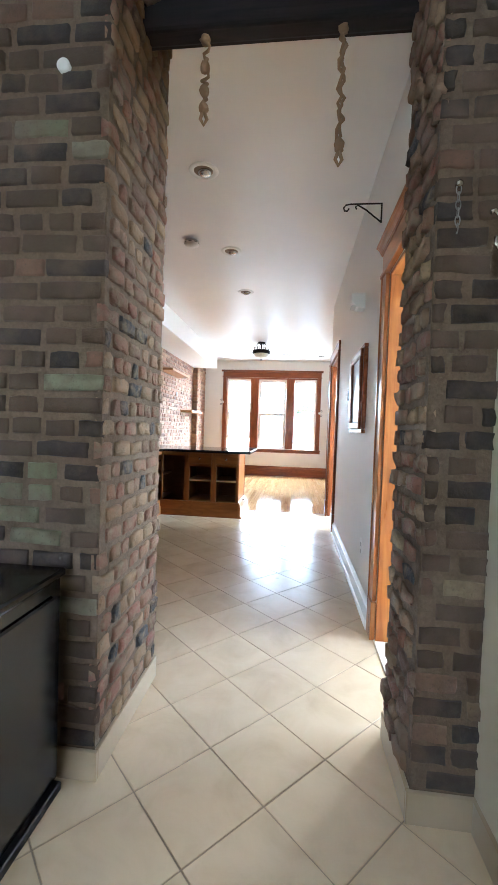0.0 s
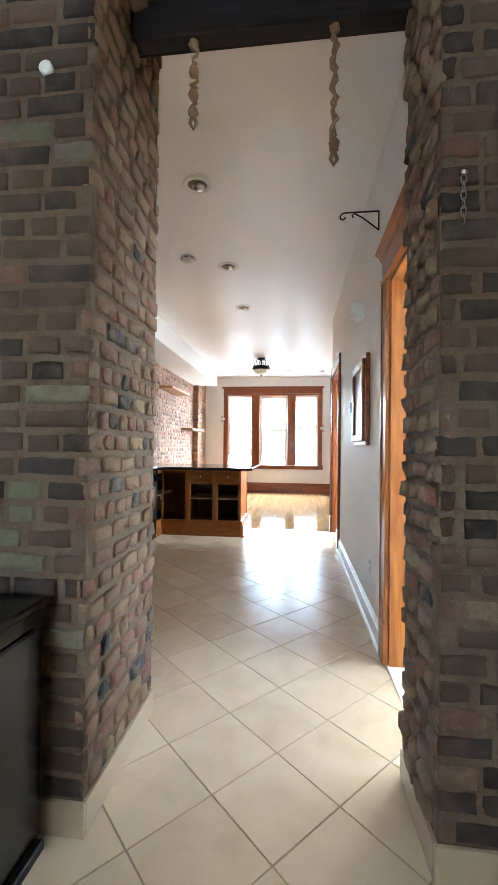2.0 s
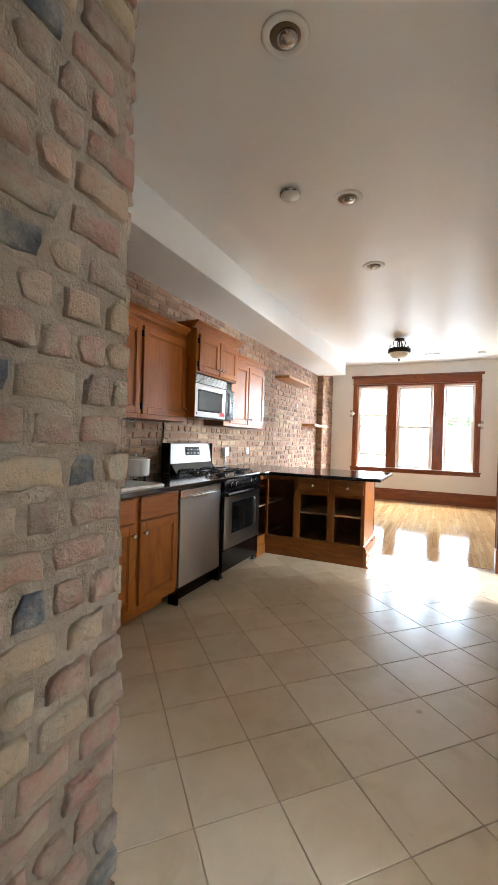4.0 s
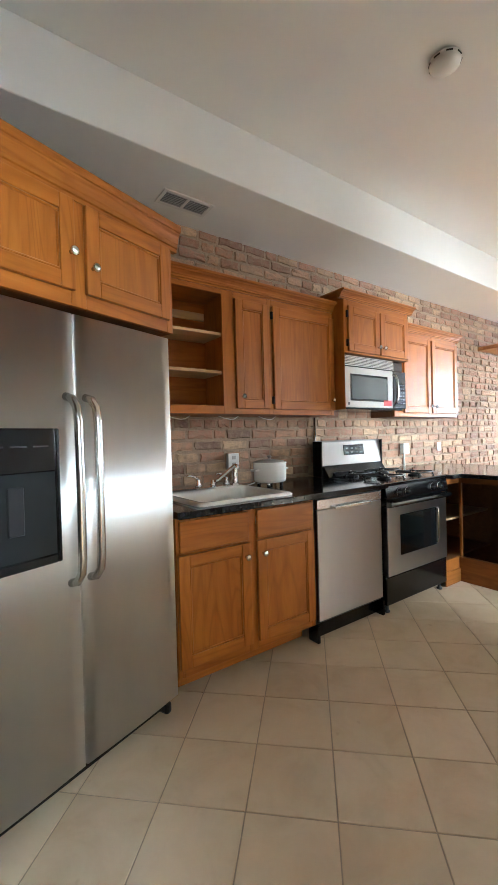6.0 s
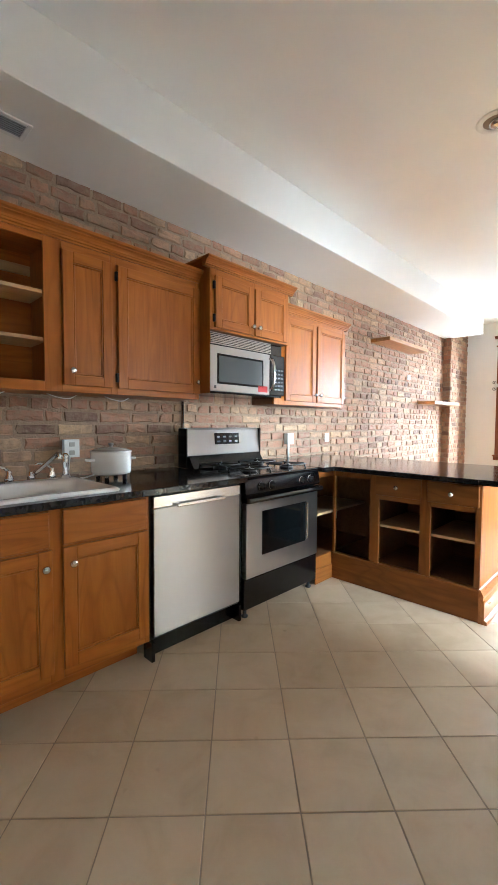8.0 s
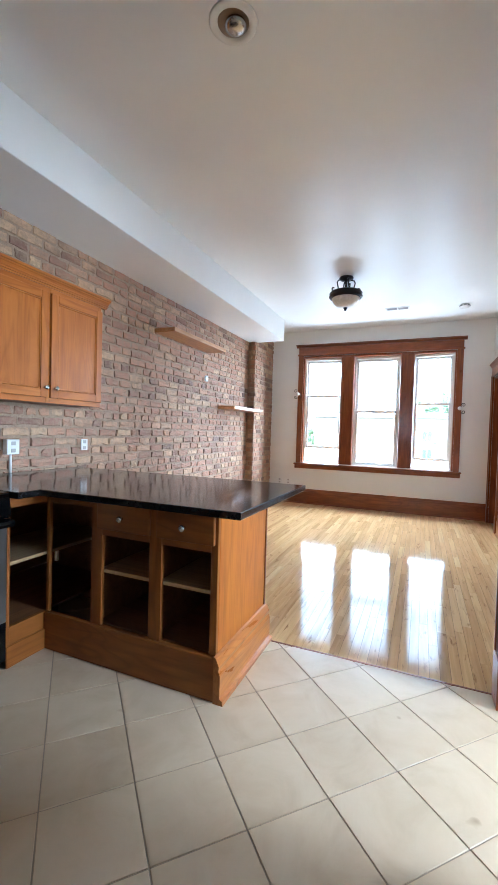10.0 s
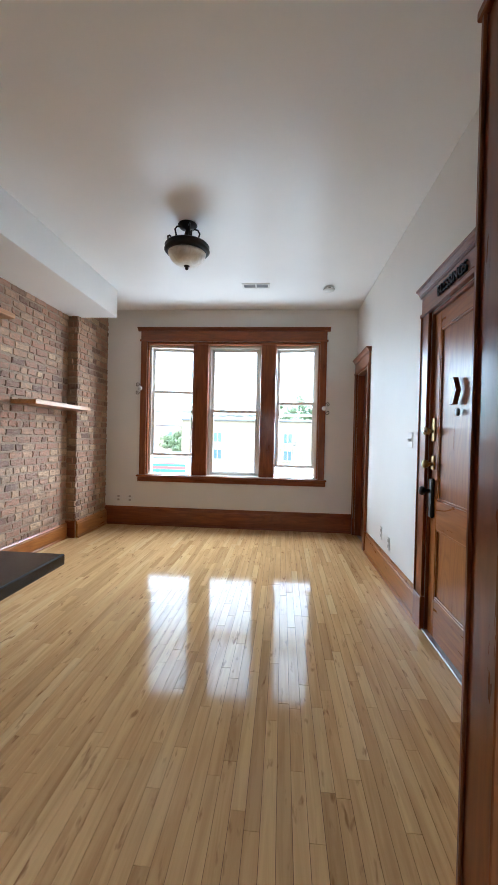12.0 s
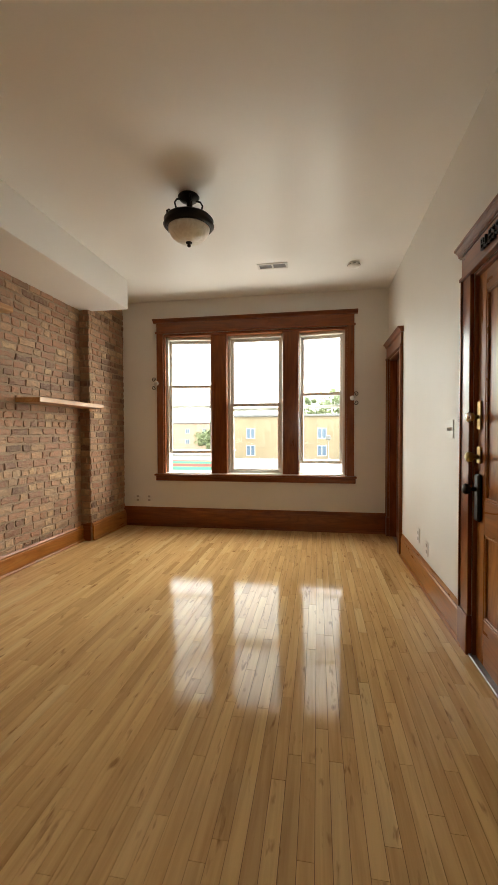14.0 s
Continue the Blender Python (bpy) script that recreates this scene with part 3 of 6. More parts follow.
part("apron", B((WL - 0.105, WR + 0.105, -0.026, -0.0005, 0.6, 0.664), bev=0.004), TRIM["x"], w1)
M1, M2 = (-1.15, -0.94), (-0.23, -0.025)
for a, b in (M1, M2):
    part("mullion", B((a, b, 0.01, 0.2, 0.69, 2.5), bev=0.012, seg=2), TRIM["z"], w1)
part("head_jamb", B((WL, WR, 0.0, 0.3, 2.47, 2.505), bev=0.002), TRIM["x"], w1)
for x0, x1 in ((WL, WL + 0.02), (WR - 0.02, WR)):
    part("jamb", B((x0, x1, 0.0, 0.2, 0.69, 2.47), bev=0.002), TRIM["z"], w1)


def liner(x0, x1, y, z0, z1, parent):
    return part("window_frame", B((x0, x0 + 0.03, y - 0.03, y + 0.09, z0, z1), (x1 - 0.03, x1, y - 0.03, y + 0.09, z0, z1), (x0 + 0.03, x1 - 0.03, y - 0.03, y + 0.09, z1 - 0.035, z1), (x0 + 0.03, x1 - 0.03, y - 0.03, y + 0.09, z0, z0 + 0.02), bev=0.003), VINYL, parent)


# middle light, then the two side lights, which turn a little outwards
f = liner(M1[1] - 0.005, M2[0] + 0.005, 0.13, 0.69, 2.47, w1)
sash(w1, "upper_sash", M1[1] + 0.025, M2[0] - 0.025, 1.5, 2.435, 0.15, 0.042)
sash(w1, "lower_sash", M1[1] + 0.025, M2[0] - 0.025, 0.71, 1.6, 0.115, 0.042)
for side, x0, x1, turn, zm, zn, zb in (("l", WL + 0.02, M1[0], 7, 1.83, 1.57, 0.95), ("r", M2[1], WR - 0.02, -7, 1.70, 1.55, 0.83)):
    wdt = (x1 - x0) / math.cos(radians(7)) + 0.02
    m = pose(x0, 0.05, 0, 0, 0, turn) if side == "l" else pose(x1, 0.05, 0, 0, 0, turn) @ Matrix.Translation((-wdt, 0, 0))
    for o in (liner(0, wdt, 0.03, 0.69, 2.47, w1), sash(w1, "upper_sash", 0.03, wdt - 0.03, zn - 0.02, 2.435, 0.075, 0.036), sash(w1, "lower_sash", 0.03, wdt - 0.03, zb, zm + 0.02, 0.035, 0.036)):
        o.matrix_basis = m
    part("sash_lock", B((wdt / 2 - 0.03, wdt / 2 + 0.03, 0.02, 0.036, zm + 0.02, zm + 0.035), bev=0.004), VINYL, w1).matrix_basis = m

# side room window
w2 = thing("window_2", "plain white unseen sash window of the side room", "window", 3.1, 4.25, 0, -90, kind="structure")
sash(w2, "upper_sash", 0.0, 1.5, 1.55, 2.3, 0.05)
sash(w2, "lower_sash", 0.0, 1.5, 0.8, 1.6, 0.02)
# unseen window, added to let light into the entry
w4 = thing("added_window_4", "unseen white sash window added at the back of the entry", "window", -0.4, -0.8, 0, 180, kind="structure")
sash(w4, "upper_sash", 0.0, 0.7, 1.55, 2.0, 0.05)
sash(w4, "lower_sash", 0.0, 0.7, 1.15, 1.6, 0.02)
# unseen window, added behind door 2 for its lamp
w3 = thing("added_window_3", "plain white unseen sash window of the side room", "window", 3.1, 6.7, 0, -90, kind="structure")
sash(w3, "upper_sash", 0.0, 1.2, 1.55, 2.3, 0.05)
sash(w3, "lower_sash", 0.0, 1.2, 0.8, 1.6, 0.02)


def holdback(x, z, flip):
    t = thing("curtain_holdback", "black wrought-iron scroll holdback with white knob", "curtain hook", x, YW - 0.025, z, group="window holdbacks")
    for s in (1, -1):
        pts = []
        for i in range(22):
            a = i / 21 * 2.4 * math.pi
            r = 0.006 + 0.026 * (1 - i / 21)
            pts.append((-flip * (0.015 + 0.034 - r * math.cos(a) * 0.9), -0.012, s * (0.03 + r * math.sin(a) + 0.02)))
        part("scroll", tube(bmesh.new(), pts, 0.0045, 6), IRON, t)
    bm = bmesh.new()
    lathe(bm, [(0.012, 0.0), (0.01, 0.03), (0.026, 0.035), (0.03, 0.05), (0.02, 0.062), (0.001, 0.065)], 16, (0, 0, 0), "y")
    part("knob", bm, PORCELAIN, t)


holdback(-1.85, 1.86, 1)
holdback(0.61, 1.63, -1)


# ---- kitchen ----
def knob(parent, x, z, y=0.0):
    bm = bmesh.new()
    lathe(bm, [(0.007, 0.0), (0.006, 0.012), (0.015, 0.018), (0.0165, 0.025), (0.012, 0.031), (0.001, 0.033)], 16, (x, y, z), "y")
    part("knob", bm, NICKEL, parent, "round brushed nickel knob")


def cab_door(parent, x0, x1, z0, z1, y=-0.02, st=0.055, kx=None, kz=None, hinge=None):
    d = part("door", B((x0 + st - 0.003, x1 - st + 0.003, y + 0.0095, y + 0.016, z0 + st - 0.003, z1 - st + 0.003), bev=0), OAK["z"], parent)
    for a, b in ((x0, x0 + st), (x1 - st, x1)):
        part("stile", B((a, b, y, y + 0.019, z0, z1), bev=0.0035, seg=2), OAK["z"], d)
    for a, b in ((z0, z0 + st), (z1 - st, z1)):
        part("rail", B((x0 + st, x1 - st, y, y + 0.019, a, b), bev=0.0035, seg=2), OAK["x"], d)
    m = bmesh.new()
    for bx in ((x0 + st, x1 - st, z0 + st, z0 + st + 0.01), (x0 + st, x1 - st, z1 - st - 0.01, z1 - st), (x0 + st, x0 + st + 0.01, z0 + st + 0.01, z1 - st - 0.01), (x1 - st - 0.01, x1 - st, z0 + st + 0.01, z1 - st - 0.01)):
        box(m, bx[0], bx[1], y + 0.004, y + 0.012, bx[2], bx[3], 0.003)
    part("bead", m, OAK["z"], d)
    if kx is not None:
        knob(d, kx, kz, y)
    if hinge is not None:
        for z in (z0 + 0.06, z1 - 0.06):
            part("hinge", B((hinge - 0.008, hinge + 0.008, y + 0.002, y + 0.021, z - 0.025, z + 0.025), bev=0.003), IRON, d)
    return d


def drawer(parent, x0, x1, z0, z1, y=-0.02, k=False, mat=OAK):
    d = part("drawer", B((x0, x1, y, y + 0.019, z0, z1), bev=0.006, seg=2), mat["x"], parent)
    if k:
        knob(d, (x0 + x1) / 2, (z0 + z1) / 2, y)


def carcass(parent, x0, x1, z0, z1, depth, back=True, inner=INNER, top=True):
    t = 0.018
    part("side_panel", B((x0, x0 + t, 0.02, depth, z0, z1), bev=0.001), inner, parent)
    part("side_panel", B((x1 - t, x1, 0.02, depth, z0, z1), bev=0.001), inner, parent)
    part("bottom_panel", B((x0 + t, x1 - t, 0.02, depth, z0, z0 + t), bev=0.001), inner, parent)
    if top:
        part("top_panel", B((x0 + t, x1 - t, 0.02, depth, z1 - t, z1), bev=0.001), inner, parent)
    if back:
        part("back_panel", B((x0 + t, x1 - t, depth - 0.008, depth, z0 + t, z1 - t), bev=0.001), inner, parent)


def face(parent, stiles, rails, y0=0.0, y1=0.02, mat=OAK):
    for a, b, c, d in stiles:
        part("face_stile", B((a, b, y0, y1, c, d), bev=0.0015), mat["z"], parent)
    for a, b, c, d in rails:
        part("face_rail", B((a, b, y0, y1, c, d), bev=0.0015), mat["x"], parent)


# sink base cabinet
FX = -1.745
sb = thing("sink_cabinet", "honey oak sink cabinet with two drawers and two doors", "cabinet", FX, 3.89, 0, 90)
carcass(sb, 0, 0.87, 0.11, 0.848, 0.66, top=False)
face(sb, [(0, 0.03, 0.11, 0.848), (0.40, 0.455, 0.11, 0.848), (0.845, 0.87, 0.11, 0.848)], [(0.03, 0.40, 0.11, 0.155), (0.455, 0.845, 0.11, 0.155), (0.03, 0.40, 0.8, 0.848), (0.455, 0.845, 0.8, 0.848), (0.03, 0.40, 0.66, 0.7), (0.455, 0.845, 0.66, 0.7)])
drawer(sb, 0.012, 0.398, 0.69, 0.838)
drawer(sb, 0.452, 0.85, 0.69, 0.838)
cab_door(sb, 0.005, 0.408, 0.155, 0.678, kx=0.375, kz=0.61)
cab_door(sb, 0.452, 0.855, 0.155, 0.678, kx=0.485, kz=0.61)
part("toe_kick", B((0, 0.87, 0.12, 0.138, 0, 0.11), bev=0.001), OAK["x"], sb)


def slab(bm, loops, z0, z1, bev=0.004):
    """A flat slab from an outline and, where given, the outline of a hole with as many corners."""
    tops, sides = [], []
    for loop in loops:
        lo = [bm.verts.new((x, y, z0)) for x, y in loop]
        hi = [bm.verts.new((x, y, z1)) for x, y in loop]
        n = len(loop)
        for i in range(n):
            sides.append(bm.faces.new((lo[i], lo[(i + 1) % n], hi[(i + 1) % n], hi[i])))
        tops.append((lo, hi))
    if len(loops) == 1:
        for ring in tops[0]:
            bm.faces.new(ring)
    else:
        for a, b in zip(tops[0], tops[1]):
            n = len(a)
            for i in range(n):
                bm.faces.new((a[i], a[(i + 1) % n], b[(i + 1) % n], b[i]))
    rim = [e for e in bm.edges if len(e.link_faces) == 2 and abs(e.verts[0].co.z - e.verts[1].co.z) < 1e-6 and any(f in sides for f in e.link_faces)]
    bmesh.ops.recalc_face_normals(bm, faces=bm.faces)
    bmesh.ops.bevel(bm, geom=rim, offset=bev, segments=2, affect="EDGES", profile=0.5)
    return bm


CT0, CT1 = 0.849, 0.885
solid("worktop", slab(bmesh.new(), [[(BX + 0.02, 3.885), (-1.692, 3.885), (-1.692, 5.398), (BX + 0.02, 5.398)], [(-2.27, 4.04), (-1.78, 4.04), (-1.78, 4.60), (-2.27, 4.60)]], CT0 + 0.003, CT1), GRANITE, "polished black granite worktop round the sink", "worktop")

# sink
sk = thing("kitchen_sink", "white porcelain drop-in sink set in black worktop", "sink", -2.025, 4.32, CT1)
bm = bmesh.new()
rim = [(-0.275, 0.275, -0.30, 0.30, 0.0), (-0.278, 0.278, -0.303, 0.303, 0.008), (-0.265, 0.265, -0.29, 0.29, 0.018), (-0.165, 0.24, -0.265, 0.265, 0.017), (-0.155, 0.232, -0.255, 0.255, 0.004), (-0.14, 0.215, -0.235, 0.235, -0.13), (-0.12, 0.195, -0.21, 0.21, -0.145)]
rings = []
for x0, x1, y0, y1, z in rim:
    ring = []
    r = 0.03
    for cx, cy, a0 in ((x1 - r, y1 - r, 0), (x0 + r, y1 - r, 90), (x0 + r, y0 + r, 180), (x1 - r, y0 + r, 270)):
        for k in range(5):
            a = radians(a0 + k * 22.5)
            ring.append(bm.verts.new((cx + r * math.cos(a), cy + r * math.sin(a), z)))
    rings.append(ring)
for a, b in zip(rings, rings[1:]):
    for i in range(20):
        bm.faces.new((a[i], a[(i + 1) % 20], b[(i + 1) % 20], b[i])).smooth = True
bm.faces.new(rings[-1])
part("basin", bm, PORCELAIN, sk)
bm = bmesh.new()
lathe(bm, [(0.04, 0.0), (0.042, 0.004), (0.03, 0.002), (0.001, 0.001)], 20, (0.03, 0, -0.145))
part("drain", bm, CHROME, sk)
fa = thing("faucet", "chrome two-handle kitchen faucet with side sprayer", "faucet", -2.235, 4.38, CT1 + 0.0175)
part("base_plate", B((-0.025, 0.025, -0.13, 0.13, 0, 0.012), bev=0.01, seg=3), CHROME, fa)
for y in (-0.1, 0.1):
    bm = bmesh.new()
    lathe(bm, [(0.022, 0.01), (0.02, 0.03), (0.012, 0.045), (0.014, 0.06), (0.001, 0.068)], 16, (0, y, 0))
    tube(bm, [(0, y, 0.058), (0.005, y - 0.025, 0.08), (0.01, y - 0.06, 0.09), (0.012, y - 0.085, 0.088)], [0.009, 0.008, 0.007, 0.005], 8)
    part("lever", bm, CHROME, fa)
bm = bmesh.new()
lathe(bm, [(0.02, 0.01), (0.018, 0.03), (0.015, 0.05), (0.001, 0.052)], 16, (0, 0.0, 0))
tube(bm, [(0, 0.0, 0.03), (0.03, 0.03, 0.06), (0.09, 0.06, 0.11), (0.14, 0.08, 0.145), (0.155, 0.085, 0.14), (0.158, 0.086, 0.12)], [0.013, 0.012, 0.011, 0.011, 0.011, 0.012], 10)
part("spout", bm, CHROME, fa)
bm = bmesh.new()
lathe(bm, [(0.02, 0.0), (0.018, 0.03), (0.014, 0.05), (0.018, 0.08), (0.02, 0.12), (0.012, 0.135), (0.001, 0.138)], 16, (0, 0.17, -0.0005))
part("sprayer", bm, CHROME, fa)

# roaster pot
po = thing("roaster_pot", "white enamel electric pot with glass lid and feet", "pot", -2.16, 4.775, CT1 + 0.0005)
bm = bmesh.new()
lathe(bm, [(0.09, 0.03), (0.104, 0.036), (0.108, 0.05), (0.11, 0.15), (0.114, 0.157), (0.108, 0.162), (0.1, 0.158)], 32)
part("body", bm, PORCELAIN, po)
bm = bmesh.new()
lathe(bm, [(0.105, 0.16), (0.09, 0.17), (0.05, 0.178), (0.012, 0.18), (0.01, 0.19), (0.016, 0.196), (0.012, 0.204), (0.001, 0.205)], 28)
part("lid", bm, Mat("pale_lid_glass", 0.08, 0.0, (0.42, 0.4, 0.37)).m, po, "domed smoky glass lid")
for a in (45, 135, 225, 315):
    bm = bmesh.new()
    lathe(bm, [(0.012, 0.0), (0.012, 0.036), (0.001, 0.037)], 10, (0.075 * math.cos(radians(a)), 0.075 * math.sin(radians(a)), 0))
    part("foot", bm, BLACKM if a == 45 else STEEL_P, po)
for s in (-1, 1):
    part("handle", B((-0.03, 0.03, s * 0.106 if s > 0 else -0.14, 0.14 if s > 0 else s * -0.106 * -1, 0.105, 0.12), bev=0.005, seg=2), PORCELAIN, po)
bm = bmesh.new()
tube(bm, [(-0.1, -0.05, 0.02), (-0.11, -0.1, 0.006), (-0.1, -0.15, 0.005), (-0.14, -0.17, 0.005), (-0.2, -0.16, 0.03), (-0.27, -0.12, 0.14)], 0.004, 6)
part("power_cord", bm, WHITE, po)

# dishwasher
dw = thing("dishwasher", "stainless steel dishwasher with bar handle", "dishwasher", -1.733, 4.765, 0, 90)
part("tub", B((0.0, 0.625, 0.03, 0.62, 0.1, 0.846), bev=0.002), BLACKM, dw)
part("door_panel", B((0.014, 0.608, -0.0, 0.029, 0.125, 0.775), bev=0.004, seg=2), STEEL_V, dw)
part("control_strip", B((0.014, 0.608, -0.002, 0.029, 0.777, 0.838), bev=0.004, seg=2), STEEL_P, dw)
hd = part("handle", B((0.14, 0.47, -0.03, -0.018, 0.772, 0.79), bev=0.004, seg=2), STEEL_P, dw)
for x in (0.15, 0.44):
    part("handle_post", B((x, x + 0.02, -0.019, 0.001, 0.772, 0.79), bev=0.002), CHROME, hd)
part("kick_plate", B((0.0, 0.625, 0.06, 0.08, 0.0, 0.1), bev=0.002), BLACK, dw)
for x in (0.0, 0.605):
    part("side_foot", B((x, x + 0.02, 0.0, 0.06, 0.0, 0.1), bev=0.002), BLACK, dw)

# gas range
rg = thing("gas_range", "stainless and black gas range with four burners", "stove", -1.735, 5.40, 0, 90)
part("body", B((0.0, 0.76, 0.02, 0.6, 0.05, 0.86), bev=0.003), BLACK, rg)
part("oven_door", B((0.012, 0.748, -0.022, 0.019, 0.25, 0.715), bev=0.006, seg=2), STEEL, rg)
part("oven_window", B((0.15, 0.6, -0.0245, -0.015, 0.375, 0.655), bev=0.002), OVENGLASS, rg, "dark oven window glass")
bm = bmesh.new()
tube(bm, [(0.6, -0.026, 0.39), (0.607, -0.034, 0.4), (0.608, -0.036, 0.43), (0.608, -0.036, 0.62), (0.605, -0.034, 0.645), (0.59, -0.026, 0.655)], 0.006, 8)
part("window_trim", bm, CHROME, rg, "bright chrome strip beside the oven window")
bm = bmesh.new()
prism(bm, [(-0.02, 0.717), (-0.055, 0.722), (-0.066, 0.738), (-0.058, 0.752), (-0.02, 0.758)], 0.004, 0.756)
part("oven_handle", bm, BLACK, rg, "full-width glossy black oven handle")
bm = bmesh.new()
prism(bm, [(0.02, 0.76), (-0.02, 0.76), (-0.03, 0.775), (-0.016, 0.86), (0.02, 0.862)], 0.0, 0.76)
cp = part("control_panel", bm, BLACK, rg)
for x in (0.14, 0.235, 0.55, 0.645):
    bm = bmesh.new()
    lathe(bm, [(0.026, 0.0), (0.026, 0.006), (0.02, 0.01), (0.018, 0.028), (0.001, 0.03)], 20, (x, -0.024, 0.812), "y")
    box(bm, x - 0.004, x + 0.004, -0.058, -0.05, 0.795, 0.83, 0.001)
    part("knob", bm, BLACK, cp, "black knob with bright edge")
    bm = bmesh.new()
    lathe(bm, [(0.0275, 0.0), (0.0275, 0.003), (0.0262, 0.004)], 20, (x, -0.024, 0.812), "y")
    part("knob_ring", bm, CHROME, cp)
part("storage_drawer", B((0.006, 0.754, -0.012, 0.02, 0.055, 0.245), bev=0.006, seg=2), BLACK, rg)
for x in (0.04, 0.7):
    bm = bmesh.new()
    lathe(bm, [(0.02, 0.0), (0.022, 0.01), (0.012, 0.015), (0.012, 0.056)], 12, (x, 0.02, 0))
    part("foot", bm, BLACKM, rg)
part("cooktop", B((0.0, 0.76, -0.02, 0.58, 0.8625, 0.885), bev=0.008, seg=2), BLACK, rg)
for cx in (0.19, 0.57):
    for cy in (0.13, 0.42):
        bm = bmesh.new()
        lathe(bm, [(0.05, 0.885), (0.048, 0.897), (0.035, 0.898), (0.034, 0.906), (0.001, 0.908)], 20, (cx, cy, 0))
        part("burner", bm, BLACKM, rg)
        bm = bmesh.new()
        for k in range(4):
            a = radians(45 + 90 * k)
            u = Vector((math.cos(a), math.sin(a), 0))
            tube(bm, [Vector((cx, cy, 0.918)) + u * 0.03, Vector((cx, cy, 0.92)) + u * 0.125, Vector((cx, cy, 0.886)) + u * 0.14], 0.006, 6)
        sq = [(cx + sx * 0.1, cy + sy * 0.1, 0.914) for sx, sy in ((-1, -1), (1, -1), (1, 1), (-1, 1), (-1, -1))]
        tube(bm, sq, 0.005, 6)
        part("grate", bm, BLACKM, rg, "black cast-iron burner grate")
bm = bmesh.new()
prism(bm, [(0.58, 0.885), (0.5, 0.885), (0.56, 0.97), (0.58, 0.97)], 0.02, 0.74)
part("backguard_base", bm, BLACK, rg)
bm = bmesh.new()
prism(bm, [(0.66, 0.96), (0.575, 0.96), (0.565, 0.975), (0.585, 1.155), (0.6, 1.168), (0.66, 1.168)], 0.012, 0.748)
bg = part("backguard", bm, STEEL, rg)
part("side_cap", B((0.0, 0.012, 0.56, 0.66, 0.885, 1.165), bev=0.004), BLACK, bg)
part("side_cap", B((0.748, 0.76, 0.56, 0.66, 0.885, 1.165), bev=0.004), BLACK, bg)
dp = part("display", B((0.0, 0.25, 0.0, 0.008, 0.0, 0.085), bev=0.002), BLACK, bg, "black clock display panel")
dp.matrix_basis = pose(0.27, 0.5655, 1.045, -6.5, 0, 0)
for i in range(4):
    for j in range(2):
        part("button", B((0.02 + i * 0.06, 0.05 + i * 0.06, -0.001, 0.001, 0.015 + j * 0.035, 0.028 + j * 0.035), bev=0), BUTTON, dp)


def wall_crown(parent, x0, x1, z0, h=0.075, out=0.05, left=False, right=False, depth=0.3):
    bm = crown(bmesh.new(), x0 - (out if left else 0), x1 + (out if right else 0), 0.0, z0, h, out, 0.02)
    part("crown", bm, OAK["x"], parent, "moulded oak crown")
    if right:
        b2 = bmesh.new()
        prism(b2, [(x1, z0), (x1 + out * 0.28, z0 + h * 0.3), (x1 + out * 0.85, z0 + h * 0.72), (x1 + out, z0 + h * 0.78), (x1 + out, z0 + h), (x1, z0 + h)], 0.0205, depth, "y")
        part("crown_return", b2, OAK["y"], parent)
    if left:
        b2 = bmesh.new()
        prism(b2, [(x0, z0), (x0 - out * 0.28, z0 + h * 0.3), (x0 - out * 0.85, z0 + h * 0.72), (x0 - out, z0 + h * 0.78), (x0 - out, z0 + h), (x0, z0 + h)], 0.0205, depth, "y")
        part("crown_return", b2, OAK["y"], parent)


# wall cabinet with open shelves and two doors
UA = -2.15
ua = thing("wall_cabinet", "honey oak wall cabinet with open shelves and two doors", "cabinet", UA, 3.95, 0, 90, group="wall cabinets")
L = 5.395 - 3.95
carcass(ua, 0, L, 1.36, 2.12, -BX + UA - 0.02, inner=OAK["x"])
face(ua, [(0, 0.02, 1.36, 2.12), (0.475, 0.56, 1.36, 2.12), (0.825, 0.86, 1.36, 2.12), (L - 0.03, L, 1.36, 2.12)], [(0.02, 0.475, 1.36, 1.41), (0.56, 0.825, 1.36, 1.41), (0.86, L - 0.03, 1.36, 1.41), (0.02, 0.475, 2.09, 2.12), (0.56, 0.825, 2.08, 2.12), (0.86, L - 0.03, 2.08, 2.12)])
part("divider", B((0.5, 0.518, 0.02, 0.26, 1.38, 2.1), bev=0.001), OAK["z"], ua)
for z in (1.61, 1.845):
    part("shelf", B((0.02, 0.499, 0.03, 0.27, z, z + 0.018), bev=0.001), BIRCH, ua, "pale wooden shelf board")
part("hanging_rail", B((0.02, 0.499, 0.262, 0.276, 1.99, 2.04), bev=0.001), BIRCH, ua)
cab_door(ua, 0.562, 0.828, 1.395, 2.075, kx=0.6, kz=1.47)
cab_door(ua, 0.862, L - 0.005, 1.395, 2.075, kx=L - 0.035, kz=1.47, hinge=0.858)
wall_crown(ua, 0, L, 2.121)
for x in (0.25, 0.62, 0.95):
    bm = tube(bmesh.new(), [(x - 0.07, 0.2, 1.361), (x - 0.03, 0.19, 1.345), (x + 0.02, 0.18, 1.335), (x + 0.06, 0.2, 1.34), (x + 0.1, 0.21, 1.36)], 0.003, 6)
    part("loose_wire", bm, WHITE, ua, "thin white wire below the cabinet")

# cabinet over the microwave
um = thing("wall_cabinet", "short honey oak wall cabinet above the microwave", "cabinet", -2.04, 5.40, 0, 90, group="wall cabinets")
dm = -BX - 2.04 - 0.02
carcass(um, 0, 0.79, 1.812, 2.2, dm)
